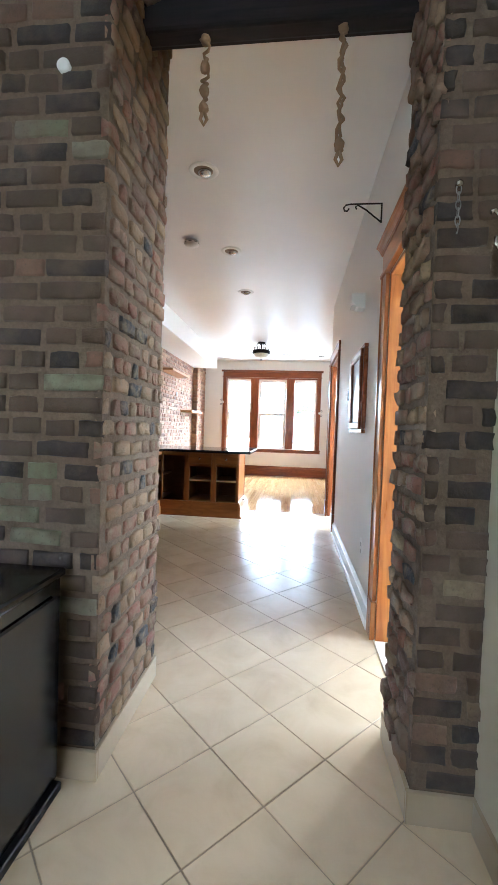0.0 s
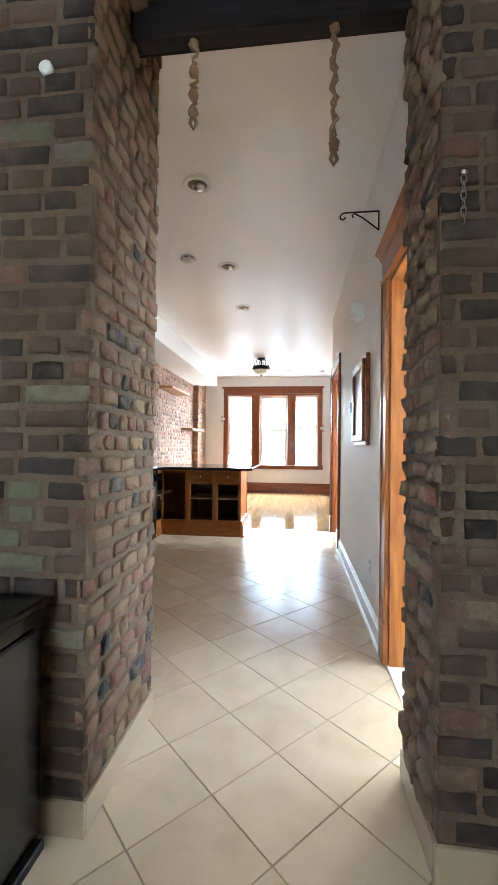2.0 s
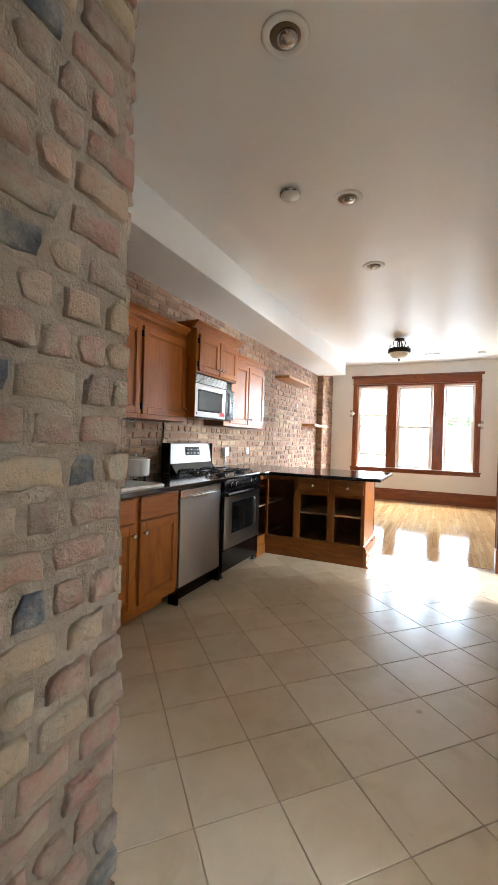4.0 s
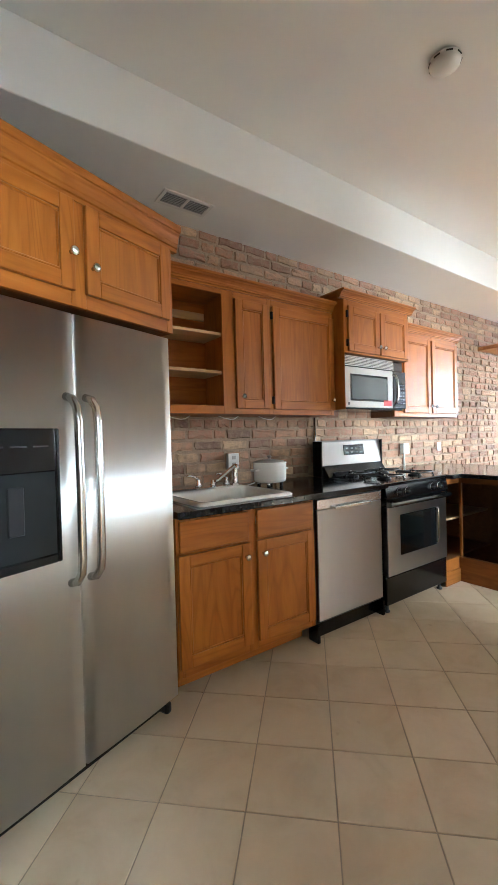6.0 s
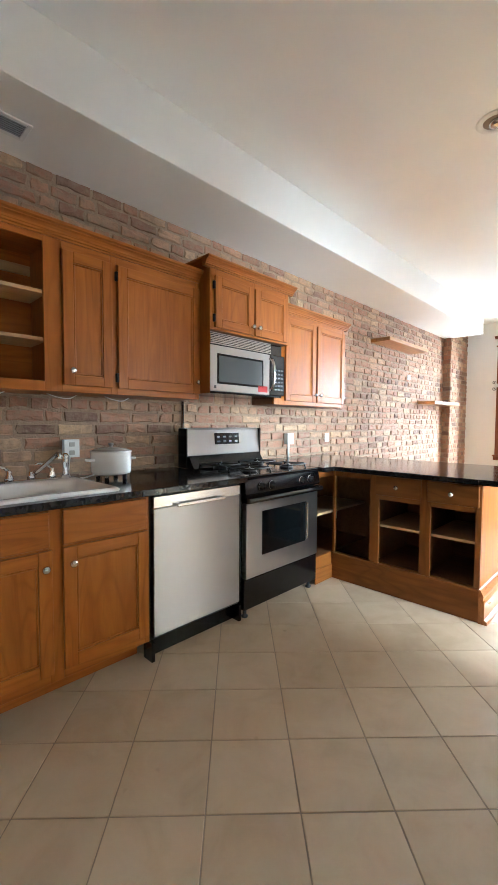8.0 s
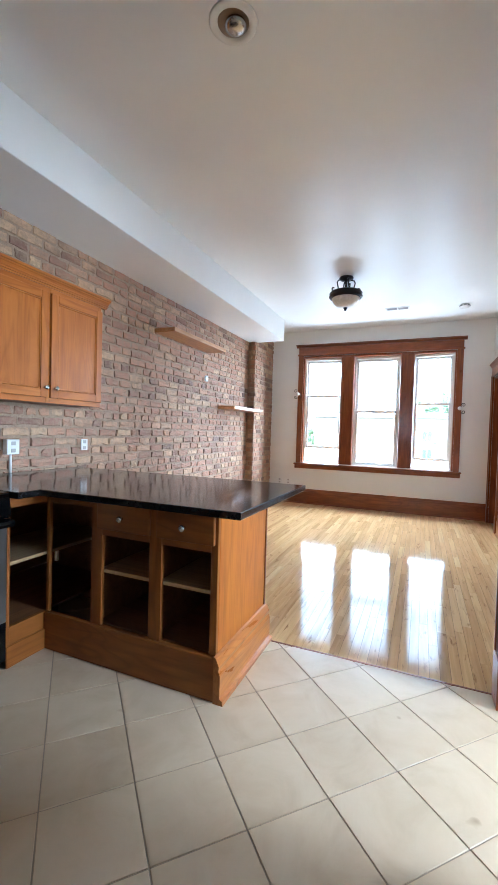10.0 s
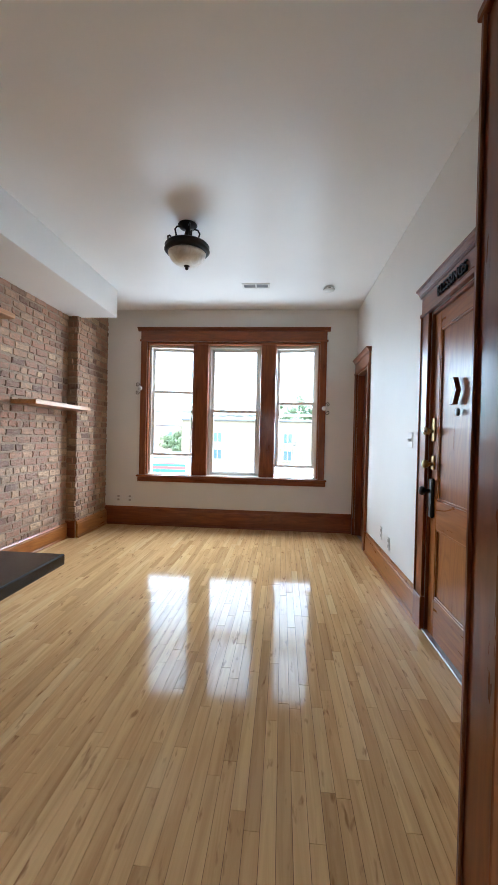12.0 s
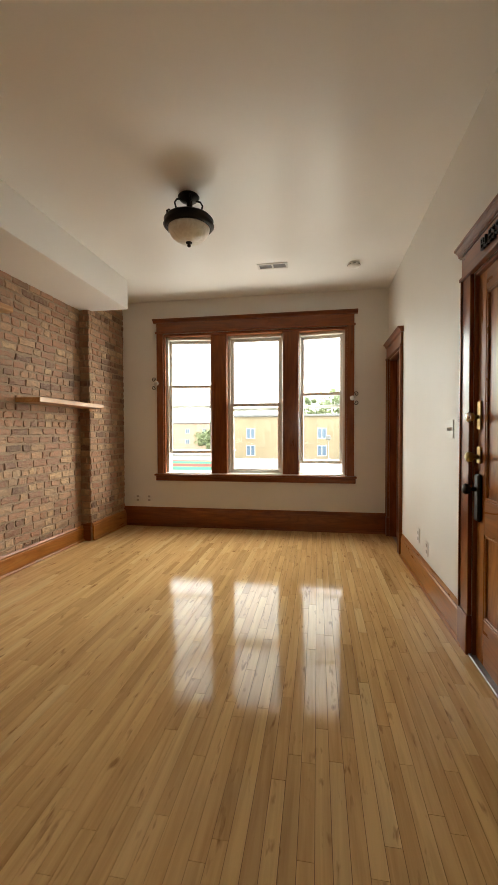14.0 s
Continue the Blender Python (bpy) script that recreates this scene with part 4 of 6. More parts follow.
part("side_panel", B((-0.004, 0.0, 0.0, dm, 1.4, 2.2), (0.0, 0.014, 0.06, dm, 1.4, 1.811), bev=0.001), OAK["z"], um)
face(um, [(0, 0.04, 1.812, 2.2), (0.385, 0.41, 1.812, 2.2), (0.755, 0.79, 1.812, 2.2)], [(0.04, 0.385, 1.812, 1.84), (0.41, 0.755, 1.812, 1.84), (0.04, 0.385, 2.15, 2.2), (0.41, 0.755, 2.15, 2.2)])
cab_door(um, 0.03, 0.39, 1.825, 2.155, kx=0.365, kz=1.88, hinge=0.026)
cab_door(um, 0.405, 0.765, 1.825, 2.155, kx=0.43, kz=1.88)
wall_crown(um, 0, 0.79, 2.201, 0.06, 0.05, True, True, dm)

# microwave
mw = thing("microwave", "stainless over-range microwave with black control panel", "microwave", -2.06, 5.415, 1.405, 90)
part("case", B((0.0, 0.76, 0.03, 0.36, 0.0, 0.405), bev=0.004), BLACK, mw)
part("door", B((0.002, 0.585, -0.0, 0.03, 0.012, 0.315), bev=0.004, seg=2), STEEL, mw)
part("window", B((0.075, 0.50, -0.003, 0.002, 0.075, 0.25), bev=0.0025), MWGLASS, mw, "grey mesh-backed window glass")
part("window_border", B((0.062, 0.513, -0.0015, 0.001, 0.062, 0.263), bev=0.0015), BLACK, mw)
for i in range(7):
    part("vent_slat", B((0.004, 0.6, -0.002 + i * 0.001, 0.03, 0.322 + i * 0.0115, 0.3295 + i * 0.0115), bev=0.001), STEEL_P, mw)
part("control_panel", B((0.587, 0.758, -0.002, 0.03, 0.012, 0.318), bev=0.004), BLACK, mw)
part("badge", B((0.035, 0.055, -0.0015, 0.001, 0.03, 0.05), bev=0.001), BUTTON, mw)
part("sticker", B((0.46, 0.56, -0.0015, 0.001, 0.03, 0.075), bev=0), RED, mw, "red printed sticker")
for i in range(6):
    for j in range(3):
        part("button", B((0.64 + j * 0.035, 0.665 + j * 0.035, -0.0035, -0.001, 0.05 + i * 0.03, 0.062 + i * 0.03), bev=0), BUTTON, mw)
bm = bmesh.new()
tube(bm, [(0.585, 0.0, 0.045), (0.585, -0.03, 0.06), (0.583, -0.045, 0.1), (0.582, -0.048, 0.165), (0.583, -0.045, 0.23), (0.585, -0.03, 0.27), (0.585, 0.0, 0.285)], 0.011, 10)
part("handle", bm, STEEL_P, mw, "curved vertical steel handle")

# right wall cabinet
ur = thing("wall_cabinet", "honey oak two-door wall cabinet", "cabinet", -2.19, 6.2, 0, 90, group="wall cabinets")
dr = -BX - 2.19 - 0.02
WR_ = 7.25 - 6.2
carcass(ur, 0, WR_, 1.36, 2.12, dr)
face(ur, [(0, 0.14, 1.36, 2.12), (0.555, 0.585, 1.36, 2.12), (WR_ - 0.03, WR_, 1.36, 2.12)], [(0.14, 0.555, 1.36, 1.41), (0.585, WR_ - 0.03, 1.36, 1.41), (0.14, 0.555, 2.08, 2.12), (0.585, WR_ - 0.03, 2.08, 2.12)])
cab_door(ur, 0.13, 0.558, 1.395, 2.085, kx=0.53, kz=1.46)
cab_door(ur, 0.582, WR_ - 0.008, 1.395, 2.085, kx=0.61, kz=1.46)
wall_crown(ur, 0, WR_, 2.121, 0.07, 0.05, False, True, dr)

# fridge, turned a little
FR = thing("refrigerator", "stainless side-by-side refrigerator with black dispenser", "refrigerator", -1.382, 3.021, 0, 111)
part("cabinet", B((0.005, 0.905, 0.075, 0.72, 0.05, 1.655), bev=0.006), BLACKM, FR)


def bowed(bm, x0, x1, z0, z1, bow=0.005, n=10):
    prof = []
    for i in range(n + 1):
        t = i / n
        prof.append((x0 + (x1 - x0) * t, -bow * (1 - (2 * t - 1) ** 2) + 0.008))
    prof = [(x0, 0.07)] + prof + [(x1, 0.07)]
    lo = [bm.verts.new((a, b, z0)) for a, b in prof]
    hi = [bm.verts.new((a, b, z1)) for a, b in prof]
    k = len(prof)
    for i in range(k):
        f = bm.faces.new((lo[i], lo[(i + 1) % k], hi[(i + 1) % k], hi[i]))
        f.smooth = 0 < i < k - 2
    bm.faces.new(lo)
    bm.faces.new(hi)
    return bm


ld = part("door", bowed(bmesh.new(), 0.0, 0.443, 0.07, 1.66), FRIDGE, FR, "left freezer door of brushed steel")
rd = part("door", bowed(bmesh.new(), 0.451, 0.91, 0.07, 1.66), FRIDGE, FR, "right door of brushed steel")
for d, x in ((ld, 0.41), (rd, 0.485)):
    bm = bmesh.new()
    tube(bm, [(x, 0.005, 1.37), (x, -0.03, 1.36), (x, -0.055, 1.33), (x, -0.062, 1.28), (x, -0.064, 1.05), (x, -0.062, 0.82), (x, -0.055, 0.77), (x, -0.03, 0.74), (x, 0.005, 0.73)], 0.0145, 12)
    part("handle", bm, STEEL_P, d, "curved steel bar handle")
disp = part("dispenser", B((0.1, 0.115, -0.016, 0.004, 0.82, 1.26), (0.355, 0.37, -0.016, 0.004, 0.82, 1.26), (0.115, 0.355, -0.016, 0.004, 1.12, 1.26), (0.115, 0.355, -0.016, 0.004, 0.82, 0.85), bev=0.004), BLACK, ld, "black ice and water dispenser")
# flat dark sheet in place of a shaded hollow
part("recess", B((0.112, 0.358, -0.0075, -0.0065, 0.845, 1.125), bev=0), DARK, disp)
part("paddle", B((0.2, 0.25, -0.014, -0.008, 0.93, 1.08), bev=0.003), BLACKM, disp)
for i in range(3):
    part("button", B((0.14 + i * 0.07, 0.19 + i * 0.07, -0.0175, -0.0155, 1.2, 1.205), bev=0), BUTTON, disp)
part("kick_grille", B((0.02, 0.89, 0.05, 0.08, 0.015, 0.065), bev=0.004), BLACKM, FR)
for x in (0.03, 0.85):
    part("wheel_foot", B((x, x + 0.035, 0.02, 0.09, 0.0, 0.05), bev=0.012, seg=2), BLACKM, FR)
fc = thing("fridge_cabinet", "honey oak cabinet with two doors and tall crown above the refrigerator", "cabinet", -1.382, 3.021, 0, 111)
carcass(fc, -0.02, 0.935, 1.685, 2.1, 0.6)
face(fc, [(-0.02, 0.03, 1.685, 2.055), (0.44, 0.50, 1.685, 2.055), (0.9, 0.935, 1.685, 2.055)], [(0.03, 0.44, 1.685, 1.745), (0.5, 0.9, 1.685, 1.745), (0.03, 0.44, 2.03, 2.055), (0.5, 0.9, 2.03, 2.055)])
cab_door(fc, 0.025, 0.448, 1.735, 2.05, kx=0.43, kz=1.86)
cab_door(fc, 0.492, 0.905, 1.735, 2.05, kx=0.515, kz=1.83)
wall_crown(fc, -0.02, 0.935, 2.055, 0.11, 0.034, False, True, 0.6)
part("end_panel", B((0.914, 0.932, 0.1, 0.72, 0, 1.684), bev=0.002), OAK["z"], fc)

# corner cabinet and peninsula
PF = 6.40
cc = thing("corner_cabinet", "open honey oak corner cabinet with a shelf, door missing", "cabinet", FX, 6.165, 0, 90)
part("stile", B((0.0, 0.02, 0.0, 0.6, 0.1, 0.848), bev=0.001), PEN["z"], cc)
part("rail", B((0.02, 0.235, 0.0, 0.02, 0.80, 0.848), bev=0.001), PEN["x"], cc)
part("rail", B((0.02, 0.235, 0.0, 0.02, 0.1, 0.2), bev=0.001), PEN["x"], cc)
part("base_board", B((0.0, 0.235, -0.012, 0.0, 0.0, 0.11), bev=0.003), PEN["x"], cc)
part("shelf", B((0.021, 0.8, 0.03, 0.45, 0.5, 0.518), bev=0.001), BIRCH, cc)
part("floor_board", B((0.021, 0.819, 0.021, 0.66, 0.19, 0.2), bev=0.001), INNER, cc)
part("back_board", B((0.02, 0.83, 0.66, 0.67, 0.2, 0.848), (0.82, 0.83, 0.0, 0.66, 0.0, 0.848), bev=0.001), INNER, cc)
part("shelf_peg", B((0.33, 0.345, 0.03, 0.05, 0.44, 0.5), bev=0.002), WHITE, cc)
pn = thing("peninsula_cabinet", "honey oak peninsula cabinet with two drawers and open shelves", "cabinet", FX, PF, 0, 0)
PW = -0.70 - FX
part("back_panel", B((0.0, 0.329, 0.575, 0.585, 0.0, 0.848), bev=0.001), INNER, pn)
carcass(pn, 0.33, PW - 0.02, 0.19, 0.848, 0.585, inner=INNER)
face(pn, [(0.0, 0.02, 0.2, 0.848), (0.315, 0.385, 0.2, 0.848), (0.675, 0.745, 0.2, 0.848), (PW - 0.035, PW, 0.2, 0.848)], [(0.02, 0.315, 0.8, 0.848), (0.385, 0.675, 0.835, 0.848), (0.745, PW - 0.035, 0.835, 0.848), (0.385, 0.675, 0.665, 0.71), (0.745, PW - 0.035, 0.665, 0.71)], mat=PEN)
drawer(pn, 0.365, 0.685, 0.7, 0.835, k=True, mat=PEN)
drawer(pn, 0.725, PW - 0.012, 0.7, 0.835, k=True, mat=PEN)
part("divider", B((0.7, 0.718, 0.02, 0.57, 0.2, 0.83), bev=0.001), INNER, pn)
for a, b in ((0.349, 0.699), (0.719, PW - 0.039)):
    part("shelf", B((a, b, 0.025, 0.56, 0.465, 0.483), bev=0.001), BIRCH, pn, "pale edged shelf board")
part("end_panel", B((PW - 0.0195, PW + 0.0, 0.021, 0.6, 0.2, 0.848), bev=0.002), OAK["z"], pn)
part("back_panel", B((0.0, PW, 0.586, 0.6, 0.0, 0.848), bev=0.002), OAK["z"], pn)
part("corner_bead", B((PW - 0.006, PW + 0.006, 0.594, 0.606, 0.2, 0.848), bev=0.002), TRIM["z"], pn)
part("front_base", B((0.0, PW + 0.012, -0.016, 0.02, 0.0, 0.2), bev=0.004), PEN["x"], pn)
bm = bmesh.new()
prof = [(PW + 0.001, 0.0), (PW + 0.05, 0.0), (PW + 0.05, 0.02), (PW + 0.034, 0.03), (PW + 0.034, 0.13), (PW + 0.026, 0.15), (PW + 0.028, 0.17), (PW + 0.012, 0.205), (PW + 0.001, 0.21)]
prism(bm, prof, -0.02, 0.62, "y")
part("end_base", bm, DOOR["y"], pn, "moulded stained base along the end")
solid("peninsula_worktop", slab(bmesh.new(), [[(BX + 0.02, 6.165), (-1.665, 6.165), (-1.665, 6.285), (-0.545, 6.285), (-0.545, 7.27), (BX + 0.02, 7.27)]], CT0 + 0.003, CT1), GRANITE, "polished black granite peninsula worktop with overhang", "worktop")


def wall_shelf(y0, y1, z, label):
    t = solid("floating_shelf", B((BX + 0.012, -2.2, y0, y1, z, z + 0.042), bev=0.003), wood("shelf_pine", (0.42, 0.2, 0.08), (0.5, 0.26, 0.11), (0.56, 0.32, 0.15), "y", 0.4, 0.1), label, "shelf", "floating shelves")
    return t


wall_shelf(8.27, 9.42, 2.19, "high floating wooden shelf on brick wall")
wall_shelf(9.72, 10.80, 1.5, "lower floating wooden shelf on brick wall")


# ---- fixtures ----
def recessed_can(x, y):
    t = thing("recessed_light", "round recessed ceiling light with white trim ring, off", "ceiling light", x, y, CZ, group="recessed lights")
    bm = bmesh.new()
    lathe(bm, [(0.066, -0.001), (0.069, -0.008), (0.098, -0.006), (0.103, -0.0005)], 32)
    part("trim_ring", bm, WHITE, t)
    bm = bmesh.new()
    lathe(bm, [(0.068, -0.0015), (0.06, -0.004), (0.001, -0.0045)], 28)
    part("baffle", bm, Mat("tan_baffle", 0.4, 0.3, (0.22, 0.15, 0.09)).m, t, "tan inner baffle")
    bm = bmesh.new()
    lathe(bm, [(0.044, -0.004), (0.046, -0.016), (0.03, -0.026), (0.001, -0.028)], 24, (0.008, 0.006, 0))
    part("bulb", bm, STEEL_P, t)


for y in (3.94, 5.19, 6.38):
    recessed_can(-0.687, y)


def smoke_alarm(x, y, r):
    t = thing("smoke_detector", "round white ceiling smoke detector", "smoke detector", x, y, CZ, group="smoke detectors")
    bm = bmesh.new()
    lathe(bm, [(r * 0.8, -0.0005), (r * 0.82, -0.012)], 28)
    part("base", bm, WHITE, t)
    bm = bmesh.new()
    lathe(bm, [(r, -0.012), (r, -0.03), (r * 0.93, -0.04), (r * 0.5, -0.044), (r * 0.3, -0.05), (0.001, -0.05)], 28)
    part("cover", bm, WHITE, t)
    for k in range(8):
        a = radians(45 * k)
        bm = B((-0.014, 0.014, -0.002, 0.002, -0.028, -0.022), bev=0)
        part("vent_slot", bm, BLACKM, t).matrix_basis = pose(r * math.cos(a), r * math.sin(a), 0, 0, 0, 90 + 45 * k)


smoke_alarm(-1.03, 4.965, 0.068)
smoke_alarm(0.56, 10.76, 0.062)


SLAT = Mat("grey_slat", 0.5, 0.0, (0.3, 0.3, 0.3)).m


def vent(x0, x1, y0, y1, z, label):
    t = thing("air_vent", label, "air vent", (x0 + x1) / 2, (y0 + y1) / 2, z, group="air vents")
    w, d = (x1 - x0) / 2, (y1 - y0) / 2
    long_x = w > d
    f = 0.022
    bx = [(-w, w, -d, -d + f, -0.008, -0.0005), (-w, w, d - f, d, -0.008, -0.0005), (-w, -w + f, -d + f, d - f, -0.008, -0.0005), (w - f, w, -d + f, d - f, -0.008, -0.0005)]
    bx.append((-0.009, 0.009, -d + f, d - f, -0.008, -0.0005) if long_x else (-w + f, w - f, -0.009, 0.009, -0.008, -0.0005))
    part("frame", B(*bx, bev=0.002), WHITE, t)
    # dark sheet painted as the shade behind the slats
    part("backing", B((-w + f, w - f, -d + f, d - f, -0.0015, -0.0005), bev=0), DARK, t)
    n = 7
    for i in range(n):
        q = -1 + (i + 0.5) * 2 / n
        if long_x:
            b = (-w + f, w - f, q * (d - f) - 0.004, q * (d - f) + 0.002, -0.006, -0.002)
        else:
            b = (q * (w - f) - 0.004, q * (w - f) + 0.002, -d + f, d - f, -0.006, -0.002)
        part("slat", B(b, bev=0), SLAT, t)


vent(-2.29, -2.14, 4.07, 4.39, SZ, "white two-part air vent in the soffit")
vent(-0.41, -0.10, 10.62, 10.76, CZ, "white two-part air vent in the ceiling")

# semi-flush lamp
lp = thing("ceiling_lamp", "black wrought-iron ceiling lamp with alabaster glass bowl, off", "ceiling light", -0.717, 9.36, CZ)
bm = bmesh.new()
lathe(bm, [(0.07, -0.0005), (0.078, -0.012), (0.065, -0.03), (0.02, -0.04), (0.014, -0.05), (0.012, -0.2)], 28)
part("canopy", bm, IRON, lp)
bm = bmesh.new()
lathe(bm, [(0.14, -0.17), (0.165, -0.165), (0.178, -0.18), (0.172, -0.2), (0.182, -0.215), (0.165, -0.235), (0.15, -0.235), (0.14, -0.2)], 40)
part("rim", bm, IRON, lp, "black iron ring of the lamp")
bm = bmesh.new()
lathe(bm, [(0.152, -0.225), (0.148, -0.25), (0.13, -0.285), (0.1, -0.312), (0.06, -0.328), (0.012, -0.334)], 40)
part("bowl", bm, ALABASTER, lp, "cloudy alabaster glass bowl")
bm = bmesh.new()
lathe(bm, [(0.012, -0.328), (0.024, -0.332), (0.022, -0.34), (0.01, -0.345), (0.015, -0.355), (0.01, -0.364), (0.001, -0.368)], 16)
part("finial", bm, IRON, lp)
for k in range(4):
    a = radians(25 + 90 * k)
    u = Vector((math.cos(a), math.sin(a), 0))
    pts = [u * r + Vector((0, 0, z)) for r, z in ((0.05, -0.03), (0.085, -0.035), (0.1, -0.06), (0.09, -0.1), (0.085, -0.13), (0.1, -0.155), (0.13, -0.165), (0.152, -0.15), (0.155, -0.125), (0.14, -0.115), (0.13, -0.125))]
    bm = tube(bmesh.new(), pts, 0.007, 8)
    part("scroll_arm", bm, IRON, lp)


def plate(x, y, z, rz, kind="outlet", wdt=0.07, h=0.115, depth=0.006, label="", mat=WHITE):
    t = thing("wall_outlet" if kind == "outlet" else "light_switch", label, kind, x, y, z, rz)
    part("cover", B((-wdt / 2, wdt / 2, -depth, -0.0003, -h / 2, h / 2), bev=0.0025), mat, t)
    if kind == "outlet":
        for s in (-1, 1):
            part("socket", B((-0.016, 0.016, -depth - 0.0015, -depth + 0.001, s * 0.024 - 0.013, s * 0.024 + 0.013), bev=0.002), Mat("socket_face", 0.4, 0, (0.4, 0.38, 0.34)).m, t)
    else:
        n = max(1, round(wdt / 0.05) - 0) if wdt > 0.09 else 1
        for i in range(n):
            x0 = (i - (n - 1) / 2) * 0.045
            part("toggle", B((x0 - 0.005, x0 + 0.005, -depth - 0.012, -depth + 0.001, -0.01, 0.012), bev=0.002), WHITE, t)
    return t


plate(BX + 0.014, 4.66, 1.05, 90, depth=0.03, h=0.105, wdt=0.09, label="boxed ivory outlet on the brick wall above the sink")
plate(BX + 0.014, 6.69, 1.06, 90, depth=0.045, wdt=0.09, h=0.1, label="surface-mounted white outlet box on brick wall")
plate(BX + 0.014, 9.36, 1.86, 90, wdt=0.06, h=0.07, depth=0.02, label="small pale junction plate on brick wall")
plate(BX + 0.014, 7.35, 1.06, 90, wdt=0.07, h=0.09, depth=0.008, label="pale blank outlet on brick wall")
plate(-2.15, YW, 0.36, 0, wdt=0.1, h=0.07, label="outlet plate low on the window wall")
plate(-1.99, YW, 0.36, 0, wdt=0.1, h=0.06, label="blank painted plate low on the window wall")
plate(RX, 9.24, 1.24, -90, "switch", 0.11, 0.115, label="double white light switch beside entrance door")
plate(RX, 9.06, 1.29, -90, "switch", 0.03, 0.05, label="small doorbell button beside entrance door")
plate(RX, 10.05, 0.36, -90, label="white outlet low on the living room wall")
plate(RX, 9.78, 0.33, -90, label="white outlet low on the living room wall")
plate(HX, 4.03, 0.375, -90, label="white outlet low on the hall wall")
plate(0.57, 2.13, 1.28, -90, "switch", 0.075, 0.12, label="ivory light switch in the entry")
plate(0.57, 2.12, 0.35, -90, label="ivory outlet low in the entry")
# conduits on the brick
solid("conduit", tube(bmesh.new(), [(BX + 0.022, 5.47, 0.885), (BX + 0.022, 5.47, 1.36)], 0.011, 10), STEEL_P, "thin metal conduit on the brick wall", "conduit")
solid("conduit", tube(bmesh.new(), [(BX + 0.03, 6.69, 0.886), (BX + 0.03, 6.69, 1.01)], 0.009, 10), WHITE, "short white conduit below the outlet box", "conduit")

# hall: plant bracket, emergency light, framed mirror, thermostat
br = thing("plant_bracket", "black wrought-iron plant hook on the hall wall", "bracket", HX, 3.79, 2.6)
part("wall_bar", tube(bmesh.new(), [(-0.006, 0, 0.0), (-0.006, 0, -0.12)], 0.005, 8), IRON, br)
part("arm", tube(bmesh.new(), [(-0.006, 0, -0.003), (-0.2, 0, -0.003), (-0.225, 0, -0.008), (-0.238, 0, -0.025), (-0.232, 0, -0.043), (-0.215, 0, -0.045), (-0.205, 0, -0.03)], 0.005, 8), IRON, br)
part("brace", tube(bmesh.new(), [(-0.006, 0, -0.118), (-0.1, 0, -0.04), (-0.15, 0, -0.01), (-0.165, 0, -0.02), (-0.158, 0, -0.035)], 0.005, 8), IRON, br)
em = thing("emergency_light", "white wall-mounted emergency light box", "light", HX, 4.36, 2.11)
bm = bmesh.new()
prism(bm, [(0.0, 0.0), (-0.05, 0.0), (-0.1, 0.05), (-0.1, 0.11), (0.0, 0.11)], -0.06, 0.06, "y")
part("housing", bm, WHITE, em)
part("lens", B((-0.1, -0.06, -0.055, 0.055, 0.012, 0.02), bev=0.003), PORCELAIN, em)
mi = thing("wall_frame", "dark stained wooden frame with glass on the hall wall", "picture frame", HX, 4.60, 1.2, -90)
part("frame", B((0, 0.5, -0.05, 0, 0, 0.05), (0, 0.5, -0.05, 0, 0.52, 0.57), (0, 0.05, -0.05, 0, 0.05, 0.52), (0.45, 0.5, -0.05, 0, 0.05, 0.52), bev=0.006), TRIM["x"], mi)
part("outer_moulding", B((-0.03, 0.53, -0.03, -0.001, -0.03, -0.0005), (-0.03, 0.53, -0.03, -0.001, 0.5705, 0.6), (-0.03, -0.0005, -0.03, -0.001, 0.0, 0.57), (0.5005, 0.53, -0.03, -0.001, 0.0, 0.57), bev=0.004), TRIM["x"], mi)
part("glass", B((0.05, 0.45, -0.03, -0.01, 0.05, 0.52), bev=0), PICTURE, mi)
th = thing("thermostat", "small grey thermostat on the hall wall", "thermostat", HX, 4.9, 1.5, -90)
part("case", B((-0.04, 0.04, -0.025, 0, -0.04, 0.05), bev=0.004), BUTTON, th)
part("dial", B((-0.02, 0.02, -0.028, -0.024, 0.0, 0.03), bev=0.001), BLACKM, th)

# entry: hook board, dark cabinet, ropes
hk = thing("hook_board", "beige painted board with dull nickel coat hooks", "coat rack", 0.57, 2.398, 1.71, -90)
part("board", B((0, 0.46, -0.016, 0, -0.06, 0.06), bev=0.004), ENTRY_WALL, hk)
for x in (0.07, 0.2, 0.36):
    bm = bmesh.new()
    tube(bm, [(x, -0.016, -0.01), (x, -0.03, -0.03), (x, -0.046, -0.034), (x, -0.056, -0.02), (x, -0.054, 0.0)], [0.006, 0.005, 0.005, 0.005, 0.006], 8)
    tube(bm, [(x, -0.016, 0.0), (x, -0.034, 0.008), (x, -0.046, 0.028), (x, -0.05, 0.055), (x, -0.062, 0.07), (x, -0.072, 0.064)], [0.006, 0.005, 0.005, 0.005, 0.005, 0.006], 8)
    lathe(bm, [(0.001, 0.0), (0.018, 0.001), (0.016, 0.007), (0.001, 0.009)], 14, (x, -0.0165, -0.004), "y")
    part("hook", bm, NICKEL, hk)
bc = thing("black_cabinet", "low glossy black cabinet standing beside the brick pier", "cabinet", -0.71, 2.36, 0)
part("body", B((-0.55, -0.012, -0.62, 0, 0.03, 0.69), bev=0.01, seg=2), BLACK, bc)
